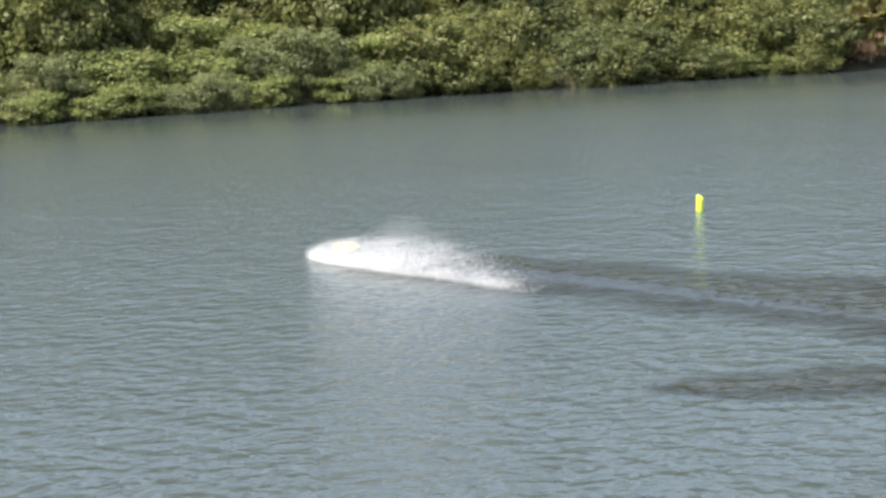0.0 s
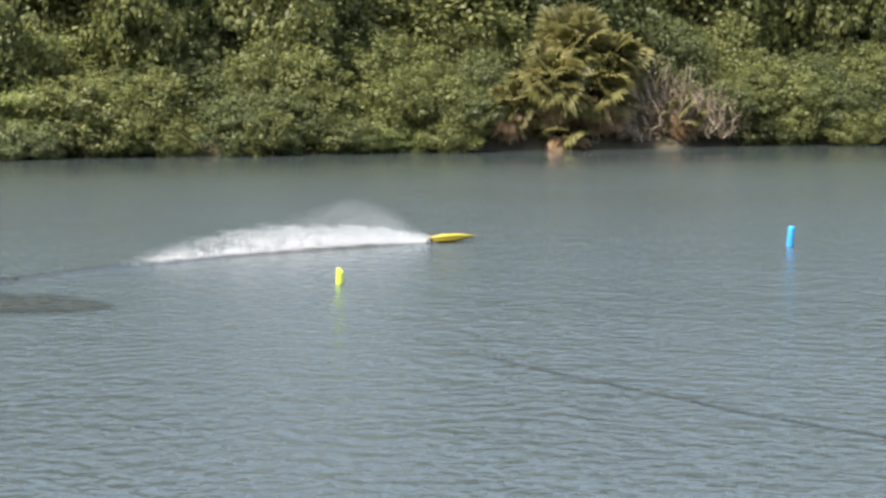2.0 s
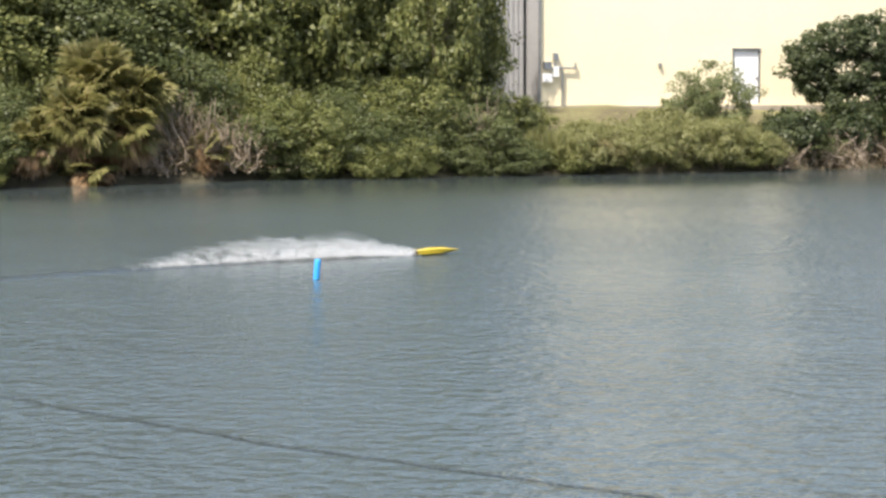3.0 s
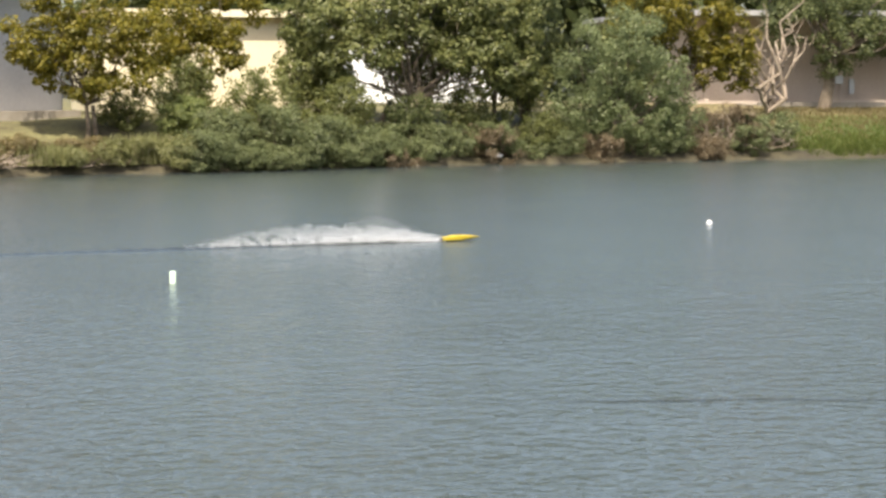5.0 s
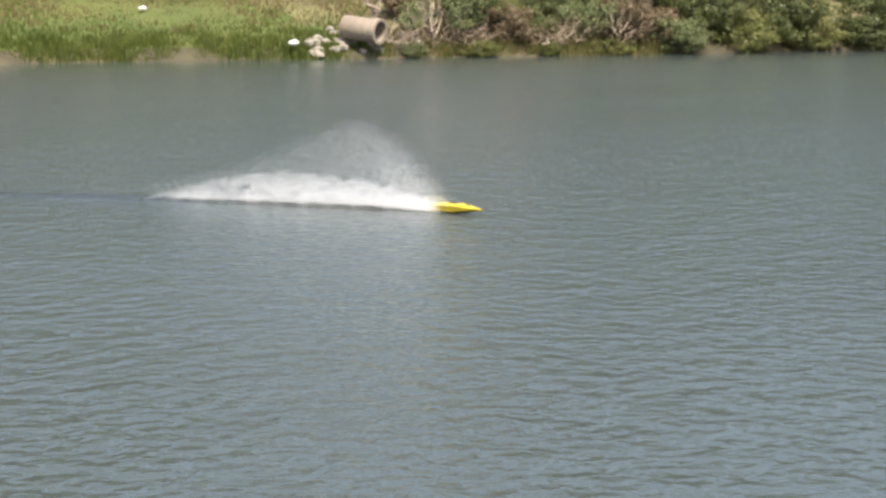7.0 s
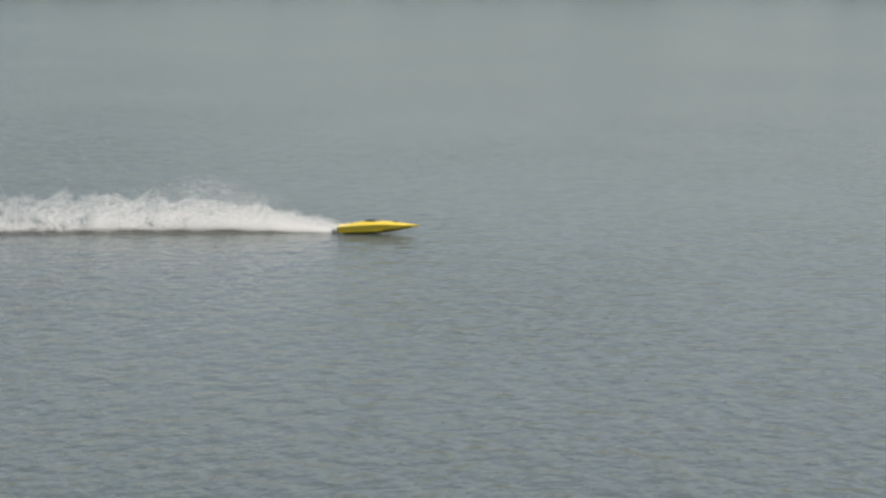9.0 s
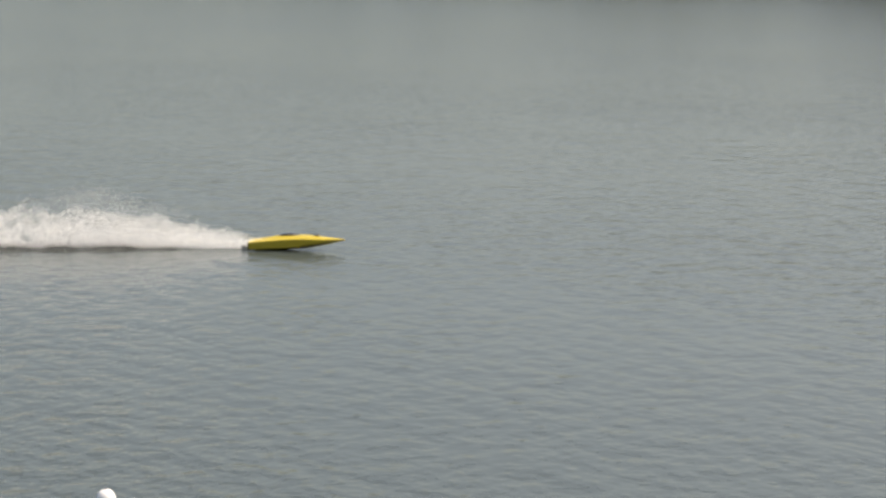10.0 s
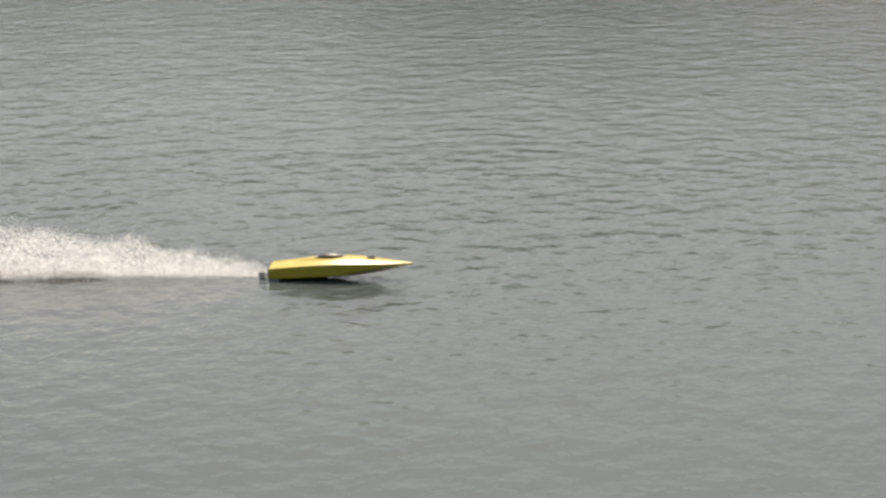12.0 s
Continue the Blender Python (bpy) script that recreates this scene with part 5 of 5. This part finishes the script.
buoy("upright fluorescent yellow foam marker float on the water", -13.05, 26.28, 0.052, 0.25, M_FLUO, (0, 3), -0.03)
buoy("upright bright blue foam marker float on the water", -8.58, 34.15, 0.055, 0.39, M_BLUE, (0, 5))
buoy("short pale green foam marker float on the water", 6.92, 36.35, 0.055, 0.26, M_PALE)


def ball(label, x, y, r):
    bm = bmesh.new()
    bmesh.ops.create_uvsphere(bm, u_segments=20, v_segments=12, radius=r)
    for v in bm.verts:
        v.co.z *= 1.1 if v.co.z > 0 else 0.9
    for f in bm.faces:
        f.smooth = True
    th = empty("float_ball", pose(x, y, r * 0.45), label, "float", "white floats")
    part("ball", bm, M_WHITE, th)
    part("eye", tubes(((0, 0, r * 1.0), (0, 0, r * 1.28), r * 0.18, r * 0.12)), M_STEEL, th)


ball("small white ball float on the water", 23.0, 48.35, 0.075)
ball("small white ball float on the water", 45.69, 34.88, 0.055)

# ---- the model boat, its spray and wake ----
# seconds, place on the water
COURSE = [(-2.2, 6.0, 12.5), (-1.6, -0.5, 15.8), (-1.0, -7.3, 18.4), (-0.6, -11.2, 19.9), (-0.3, -13.9, 20.6), (0.0, -15.7, 21.45), (0.3, -16.85, 23.1),
          (0.6, -17.28, 24.95),
          (0.8, -17.21, 25.85),
          (1.0, -17.23, 26.70),
          (1.5, -16.20, 29.65),
          (2.0, -14.14, 32.88),
          (2.5, -11.30, 36.32),
          (3.0, -7.51, 39.51),
          (3.5, -2.92, 42.43),
          (3.7, -0.86, 43.65),
          (5.3, 18.84, 44.98),
          (5.5, 21.18, 44.12),
          (6.0, 30.08, 45.71),
          (6.5, 40.48, 49.98),
          (6.8, 46.19, 53.00),
          (7.0, 49.92, 55.36),
          (7.1, 50.90, 54.40),
          (7.2, 51.84, 53.49),
          (7.3, 52.73, 52.62),
          (7.4, 53.58, 51.80),
          (7.5, 54.41, 50.99),
          (7.9, 57.53, 47.59),
          (8.3, 59.90, 43.84),
          (8.8, 60.81, 38.48),
          (9.0, 59.68, 36.42),
          (9.5, 56.09, 31.82),
          (10.0, 51.54, 28.29),
          (10.5, 46.36, 26.16),
          (11.0, 41.01, 25.62),
          (11.5, 36.01, 26.68),
          (12.0, 31.86, 29.13),
          ]
# bearing of the boat's nose where it leaves the line of its course
NOSE = [(5.5, 112.0), (6.0, 128.0), (6.5, 146.0), (6.8, 155.0), (7.0, 160.0), (7.2, 164.0), (7.5, 168.0), (7.9, 174.0), (8.3, 182.0), (8.8, 194.0), (9.0, 199.0), (9.5, 213.0),
        (10.0, 231.0), (10.5, 246.0), (11.0, 263.0), (11.5, 280.0), (12.0, 297.0)]
CT = np.array([c[0] for c in COURSE])
CX = np.array([c[1] for c in COURSE])
CY = np.array([c[2] for c in COURSE])


def hermite(t, k):
    """Smooth course through the places."""
    v = CX if k == 0 else CY
    i = int(np.clip(np.searchsorted(CT, t, side="right") - 1, 0, len(CT) - 2))
    h = CT[i + 1] - CT[i]

    def slope(j):
        if j == 0:
            return (v[1] - v[0]) / (CT[1] - CT[0])
        if j == len(v) - 1:
            return (v[-1] - v[-2]) / (CT[-1] - CT[-2])
        return (v[j + 1] - v[j - 1]) / (CT[j + 1] - CT[j - 1])

    u = (t - CT[i]) / h
    return ((2 * u**3 - 3 * u**2 + 1) * v[i] + (u**3 - 2 * u**2 + u) * h * slope(i) + (-2 * u**3 + 3 * u**2) * v[i + 1] + (u**3 - u**2) * h * slope(i + 1))


def course(t):
    return Vector((hermite(t, 0), hermite(t, 1), 0))


def heading(t):
    """Bearing of the nose, clockwise from +y."""
    if t >= 5.5:
        return float(np.interp(t, [n[0] for n in NOSE], [n[1] for n in NOSE]))
    d = course(t + 0.08) - course(t - 0.08)
    h = math.degrees(math.atan2(d.x, d.y))
    if t > 5.2:
        w = (t - 5.2) / 0.3
        h = h * (1 - w) + 112.0 * w
    return h


def trail(t, back):
    """Place and bearing this many metres behind the boat, on the line it has run."""
    v = float(np.interp(t, [0, 1, 2, 3, 4, 12], [7.0, 6.0, 8.0, 10.0, 12.0, 11.0]))
    back *= float(np.interp(t, [0, 0.4, 0.8, 1.2, 2.0, 6.2, 7.0, 7.6, 8.8], [0.85, 0.6, 0.45, 0.55, 1.0, 1.0, 0.74, 0.85, 1.0]))
    p = course(t)
    n = max(1, int(back / 0.25))
    h = heading(t)
    for k in range(n):
        h = heading(max(-2.1, t - (k + 0.5) * back / n / v))
        a = radians(h)
        p -= Vector((math.sin(a), math.cos(a), 0)) * back / n
    return p, h


def build_boat():
    th = empty("model_boat", Matrix.Identity(4), "yellow radio-controlled racing boat with a dark cowl, planing fast", "boat")
    L = 0.93
    st = []
    for k in range(15):
        u = k / 14
        y = -L / 2 + L * u
        w = 0.125 * (1 - max(0, (u - 0.35) / 0.65) ** 2.2) * (0.88 + 0.12 * min(1, u * 4))
        w = max(w, 0.004)
        keel = 0.066 * max(0, (u - 0.45) / 0.55) ** 2.0
        chine = 0.040 + 0.045 * max(0, (u - 0.4) / 0.6) ** 1.6
        sheer = 0.098 + 0.012 * math.sin(math.pi * min(1.0, u * 1.25)) - 0.030 * max(0, (u - 0.45) / 0.55) ** 1.6
        chine, keel = min(chine, sheer - 0.004), min(keel, sheer - 0.008)
        st.append((y, w, keel, chine, sheer))
    hull = bmesh.new()
    rows = []
    for y, w, ke, ch, sh in st:
        rows.append([hull.verts.new(p) for p in ((-w, y, sh), (-w * 0.92, y, ch), (0, y, ke), (w * 0.92, y, ch), (w, y, sh))])
    for a, b in zip(rows, rows[1:]):
        for i in range(4):
            hull.faces.new((a[i], a[i + 1], b[i + 1], b[i]))
    hull.faces.new(rows[0])
    bmesh.ops.recalc_face_normals(hull, faces=hull.faces)
    h = part("hull", hull, M_BOAT, th)
    part("spray_rail", boxes((-0.122, -0.112, -0.46, 0.05, 0.036, 0.046), (0.112, 0.122, -0.46, 0.05, 0.036, 0.046)), M_BOAT, h)
    deck = bmesh.new()
    rows = []
    for k, (y, w, ke, ch, sh) in enumerate(st):
        u = k / 14
        crown = 0.026 * math.sin(math.pi * min(1, u * 1.02)) + 0.003
        rows.append([deck.verts.new((w * f, y, sh + crown * (1 - abs(f) ** 2.2) + 0.0015)) for f in (-1, -0.75, -0.4, 0, 0.4, 0.75, 1)])
    for a, b in zip(rows, rows[1:]):
        for i in range(6):
            f = deck.faces.new((a[i], b[i], b[i + 1], a[i + 1]))
            f.smooth = True
    part("deck", deck, M_BOAT, th, "glossy yellow deck")
    part("transom", boxes((-0.108, 0.108, -0.474, -0.4655, 0.03, 0.094), bevel=0.003), M_BLACK, th, "black transom plate")
    hood = bmesh.new()
    rows = []
    for k in range(11):
        u = k / 10
        y = -0.36 + 0.52 * u
        w = 0.072 * math.sin(math.pi * (0.10 + 0.84 * u)) ** 0.7
        z = 0.116 + 0.030 * math.sin(math.pi * (0.06 + 0.90 * u)) ** 1.2
        rows.append([hood.verts.new(p) for p in ((-w, y, 0.10), (-w * 0.75, y, z - 0.009), (0, y, z), (w * 0.75, y, z - 0.009), (w, y, 0.10))])
    for a, b in zip(rows, rows[1:]):
        for i in range(4):
            f = hood.faces.new((a[i], b[i], b[i + 1], a[i + 1]))
            f.smooth = True
    hood.faces.new(rows[0][::-1])
    hood.faces.new(rows[-1])
    part("hood", hood, M_BOAT, th, "raised yellow fairing round the cowl")
    cowl = bmesh.new()
    rows = []
    for k in range(9):
        u = k / 8
        y = -0.17 + 0.20 * u
        w = 0.055 * math.sin(math.pi * (0.12 + 0.80 * u)) ** 0.6
        z = 0.138 + 0.022 * math.sin(math.pi * min(1.0, u * 0.9 + 0.1)) ** 0.7
        rows.append([cowl.verts.new(p) for p in ((-w, y, 0.10), (-w * 0.8, y, z - 0.008), (0, y, z), (w * 0.8, y, z - 0.008), (w, y, 0.10))])
    for a, b in zip(rows, rows[1:]):
        for i in range(4):
            f = cowl.faces.new((a[i], b[i], b[i + 1], a[i + 1]))
            f.smooth = True
    cowl.faces.new(rows[0][::-1])
    cowl.faces.new(rows[-1])
    c = part("cowl", cowl, M_BLACK, th, "black engine cowl")
    part("deck_stripe", boxes((-0.02, 0.02, 0.17, 0.22, 0.122, 0.1285)), M_BLACK, th, "dark slot in the foredeck")
    part("rudder", boxes((0.045, 0.053, -0.545, -0.50, -0.05, 0.07), bevel=0.002), M_STEEL, th, "metal rudder")
    part("strut", boxes((-0.012, 0.012, -0.54, -0.465, -0.01, 0.05), bevel=0.003), M_STEEL, th)
    part("turn_fin", boxes((0.118, 0.122, -0.46, -0.40, -0.06, 0.03)), M_STEEL, th)
    for s in (-1, 1):
        part("trim_tab", boxes((s * 0.07 - 0.025, s * 0.07 + 0.025, -0.51, -0.465, 0.018, 0.022)), M_STEEL, th)
    pr = bmesh.new()
    for k in range(2):
        a = math.pi * k
        vs = [pr.verts.new((math.cos(a + da) * r, dy, math.sin(a + da) * r)) for da, r, dy in ((-0.3, 0.006, 0.006), (-0.5, 0.03, 0.01), (0.5, 0.034, -0.01), (0.3, 0.006, -0.006))]
        pr.faces.new(vs)
    bmesh.ops.solidify(pr, geom=list(pr.faces), thickness=0.002)
    pp = part("propeller", pr, M_STEEL, th)
    pp.location = (0, -0.55, 0.01)
    return th


BOAT = build_boat()


def drops(name, pts, size, stretch):
    """Water drops: small thin flakes of spray."""
    n = len(pts)
    base = np.array([(1, 0, 0), (-0.5, 0.87, 0), (-0.5, -0.87, 0)])
    q, _ = np.linalg.qr(RNG.normal(0, 1, (n, 3, 3)))
    v = np.einsum("kj,nij->nki", base, q) * (size[:, None, None])
    v[:, :, 1] *= stretch
    v += pts[:, None, :]
    me = bpy.data.meshes.new(name)
    me.vertices.add(3 * n)
    me.vertices.foreach_set("co", v.astype(np.float32).ravel())
    me.loops.add(3 * n)
    me.loops.foreach_set("vertex_index", np.arange(3 * n, dtype=np.int32))
    me.polygons.add(n)
    me.polygons.foreach_set("loop_start", np.arange(0, 3 * n, 3, dtype=np.int32))
    me.update(calc_edges=True)
    me.validate()
    me.materials.append(M_SPRAY)
    return new(name, me)


SPRAY = []
MIST = []


def build_spray():
    """Rooster tail in rigid pieces, one behind the other along the line that the boat has run."""
    step = 0.2
    for i in range(30):
        d = 0.44 + i * step
        top = float(np.interp(d, [0.3, 1.0, 2.0, 3.0, 4.0, 5.0, 5.8, 6.4], [0.07, 0.24, 0.37, 0.43, 0.42, 0.31, 0.15, 0.05]))
        wid = float(np.interp(d, [0.3, 2.0, 4.0, 6.4], [0.04, 0.11, 0.20, 0.26]))
        fine = float(np.interp(d, [1.4, 3.2], [0.5, 0.85]))
        n = int(np.interp(d, [0.3, 1.0, 2.0, 3.5, 5.0, 6.4], [1500, 2600, 3600, 3600, 2000, 350]) / fine**2)
        low = RNG.uniform(0, 1, n) < 0.6
        z = np.where(low, np.abs(RNG.normal(0, 0.34, n)), RNG.uniform(0, 1, n) ** 0.8) * top
        y = (RNG.uniform(0, 1, n) + RNG.uniform(0, 1, n) - 1.0) * step
        # lumps and threads: the sheet tears open with distance
        lump = np.array([noise.noise((d * 5.5 - yy * 5.5, 1.7, zz * 8.0)) + 0.6 * noise.noise((d * 15 - yy * 15, 4.0, zz * 17.0)) for yy, zz in zip(y, z)])
        tear = float(np.interp(d, [0.5, 1.5, 3.0, 5.0], [-1.4, -0.9, -0.42, -0.22])) - 0.35 * np.clip(0.3 - z / top, 0, 1)
        keep = lump + RNG.normal(0, 0.28, n) > tear
        rim = 1.0 + 0.28 * np.array([noise.noise((d * 4.0 - yy * 4.0, 9.0, 0.0)) for yy in y]) * np.minimum(1.0, z / top)
        z = z * rim
        x = RNG.normal(0, wid * 0.6, n) * (0.5 + z / top)
        ob = drops("spray", np.stack([x, y, z], 1)[keep], RNG.uniform(0.0012, 0.0027, n)[keep] * fine, 8.0)
        tagged(ob, "white spray thrown up behind the racing boat", "spray", "rooster tail", "stuff")
        SPRAY.append((ob, d))
        # fine mist thrown up in a fan close behind the transom
        m = int(np.interp(d, [0.3, 0.7, 1.2, 2.0, 3.5, 6.4], [4000, 11000, 12000, 7500, 3000, 400]))
        hi = float(np.interp(d, [0.4, 0.7, 1.2, 1.9, 3.0, 4.5, 6.4], [0.18, 0.52, 0.98, 1.25, 0.95, 0.5, 0.2]))
        zz = RNG.beta(1.1, 1.35, m) * hi
        mist = np.stack([RNG.normal(0, 0.05 + 0.18 * d / 5, m), RNG.normal(0, 0.15, m) - zz * 0.1, zz], 1)
        ob = drops("mist", mist, RNG.uniform(0.0008, 0.0018, m), 4.0)
        tagged(ob, "fine white mist fanned up behind the racing boat", "spray", "spray mist", "stuff")
        MIST.append((ob, d))


build_spray()
WAKE = []


def build_wake():
    """Low ridges of the trailing wake, in rigid pieces."""
    for i in range(12):
        d = 1.25 + i * 1.0
        bm = bmesh.new()
        rows = []
        for k in range(9):
            y = -0.56 + 1.12 * k / 8
            s = (1 + 0.25 * math.sin(k * 1.9 + i)) * (1 - i / 16) * (0.7 if i else 0.7 * (1 - k / 8.5))
            rows.append([bm.verts.new((x * (0.8 + 0.05 * i) * (1 if i else 1 - 0.75 * k / 8), y, z * s)) for x, z in ((-0.30, -0.02), (-0.16, 0.02), (-0.05, 0.075), (0.05, 0.02), (0.16, 0.065), (0.30, -0.02))])
        for a, b in zip(rows, rows[1:]):
            for j in range(5):
                f = bm.faces.new((a[j + 1], b[j + 1], b[j], a[j]))
                f.smooth = True
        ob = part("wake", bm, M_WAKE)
        tagged(ob, "low ridge of the boat's wake, colour darkened like reflected trees", "wake", "boat wake", "stuff")
        WAKE.append((ob, d))


build_wake()


def slick(line, widths, z):
    """A lane of churned water left on the pond."""
    verts, faces = [], []
    n = len(line)
    for i, (p, w) in enumerate(zip(line, widths)):
        a, b = Vector(line[max(0, i - 1)]), Vector(line[min(n - 1, i + 1)])
        t = (b - a).normalized()
        s = Vector((-t.y, t.x))
        for f in (-1, -0.5, 0, 0.5, 1):
            e = w * f * (1 + 0.35 * noise.noise((p[0] * 1.3, p[1] * 1.3, f)))
            verts.append((p[0] + s.x * e, p[1] + s.y * e, z - 0.012 * abs(f) ** 2 + 0.004 * noise.noise((p[0] * 2.0, p[1] * 2.0, f * 2.0))))
    for i in range(n - 1):
        for k in range(4):
            faces.append((i * 5 + 5 + k, i * 5 + 6 + k, i * 5 + k + 1, i * 5 + k))
    ob = mesh_part("darkened_churned_water", verts, faces, M_SLICK)
    at = ob.data.attributes.new("cover", "FLOAT", "POINT")
    at.data.foreach_set("value", [(1 - abs(f)) * min(1.0, i / 4, (n - 1 - i) / 4) for i in range(n) for f in (-1, -0.5, 0, 0.5, 1)])
    for p in ob.data.polygons:
        p.use_smooth = True
    return tagged(ob, "lane of churned water left by the boat, darkened for mirrored bushes", "wake", kind="stuff")




def lane(marks, z, n=40):
    """A lane of churned water through these places (x, y, half width)."""
    k = np.linspace(0, len(marks) - 1, n)
    cols = [np.interp(k, range(len(marks)), [m[j] for m in marks]) for j in range(3)]
    return slick(list(zip(cols[0], cols[1])), list(cols[2]), z)


LANE = lane([(-15.5, 20.95, 0.5), (-13.94, 20.63, 1.3), (-12.56, 20.4, 1.6), (-10.84, 19.9, 1.6), (-9.59, 19.55, 1.7), (-8.43, 19.2, 1.8), (-7.5, 18.9, 1.8), (-5.9, 18.2, 1.8), (-3.6, 17.2, 1.8)], 0.016)
PATCH = lane([(-7.9, 14.5, 0.3), (-7.2, 14.95, 0.8), (-6.2, 15.4, 0.9), (-4.9, 16.1, 0.9), (-3.6, 16.6, 0.5)], 0.016, 22)
# where the water flung out of the turn comes down
LANDING = lane([(-18.7, 22.1, 0.6), (-17.6, 22.2, 1.5), (-16.4, 22.3, 1.7), (-15.2, 22.5, 1.2), (-14.2, 22.6, 0.4)], 0.018, 24)


def old_wake(pts, w):
    line = []
    for a, b in zip(pts, pts[1:]):
        n = max(2, int(math.dist(a, b) / 0.4))
        line += [(a[0] + (b[0] - a[0]) * k / n, a[1] + (b[1] - a[1]) * k / n + 0.12 * noise.noise((k * 0.5, a[0], 0))) for k in range(n)]
    slick(line, [w * (0.6 + 0.6 * abs(noise.noise((k * 0.31, 4.0, 0)))) for k in range(len(line))], 0.016)


old_wake([(-9.5, 21.2), (-7.9, 20.1), (-4.9, 18.1), (-2.9, 17.1), (-0.3, 15.8), (3.0, 14.0)], 0.07)
old_wake([(7.0, 20.9), (8.5, 20.6), (10.5, 20.0), (13.8, 18.8), (18.0, 17.0)], 0.08)
old_wake([(8.4, 38.1), (9.3, 38.0), (10.2, 37.85)], 0.22)


def motions():
    steps = [round(0.1 * k, 1) for k in range(121)]
    rows = []
    for t in steps:
        p = course(t)
        lift = 0.008 * math.sin(t * 9.0) + 0.004 * math.sin(t * 23.0)
        lean = float(np.interp(t, [0, 1.2, 2.2, 6.0, 7.5, 9], [-16, -10, 0, 0, 6, 0]))
        crab = float(np.interp(t, [5.5, 6.0, 6.5, 7.0, 7.6, 8.4], [0, 4, 18, 18, 8, 0]))
        rows.append((t, pose(p.x, p.y, 0.006 + lift * 0.3, float(np.interp(t, [7, 9], [1.4, 3.4])) + 60 * lift, lean, -heading(t) - crab)))
    walk(BOAT, rows)
    # churned water spreads from the turn, then closes again
    walk(LANE, [(t, pose(0, 0, z)) for t, z in ((0, 0), (0.7, -0.002), (1.2, -0.009), (1.8, -0.017), (2.4, -0.05), (12, -0.05))])
    walk(PATCH, [(t, pose(0, 0, z)) for t, z in ((0, 0), (0.4, -0.004), (1.1, -0.05), (12, -0.05))])
    walk(LANDING, [(t, pose(x, y, z)) for t, x, y, z in ((0, 2.4, -1.3, -0.02), (0.3, 1.3, -0.7, 0), (0.7, 0, 0, 0), (1.8, 0, 0, 0), (2.6, 0, 0, -0.05), (12, 0, 0, -0.05))])
    for pieces, falls in [(SPRAY, [(0, 0.0), (0.25, 0.0), (0.5, -0.12), (1.0, -0.06), (1.5, 0.0), (11.3, 0.0), (12.0, -0.07)]), (WAKE, [(9.0, 0.0), (12.0, -0.03)]),
                          (MIST, [(0, -0.6), (0.5, -0.45), (0.8, -0.2), (1.0, 0.0), (1.5, -0.15), (2.2, -0.5), (3.5, -0.8), (5.0, -0.6), (6.2, -0.2), (6.6, 0.0), (7.2, 0.0), (8.2, -0.4), (9.2, -0.6), (11.0, -0.62), (12.0, -0.9)])]:
        for ob, d in pieces:
            rs = []
            for t in steps:
                p, h = trail(t, d)
                fall = float(np.interp(t, [f[0] for f in falls], [f[1] for f in falls]))
                # in the turn the spray is thrown outwards
                out = d * float(np.interp(t, [0, 0.3, 0.5, 1.0, 1.5], [0.08, 0.13, 0.17, 0.08, 0.0])) + float(np.interp(t, [0, 0.35, 0.5], [0.5, 0.4, 0.0])) if pieces is SPRAY else 0.0
                rs.append((t, pose(p.x - 0.79 * out, p.y - 0.61 * out, fall, 0, 0, -h)))
            walk(ob, rs)


motions()
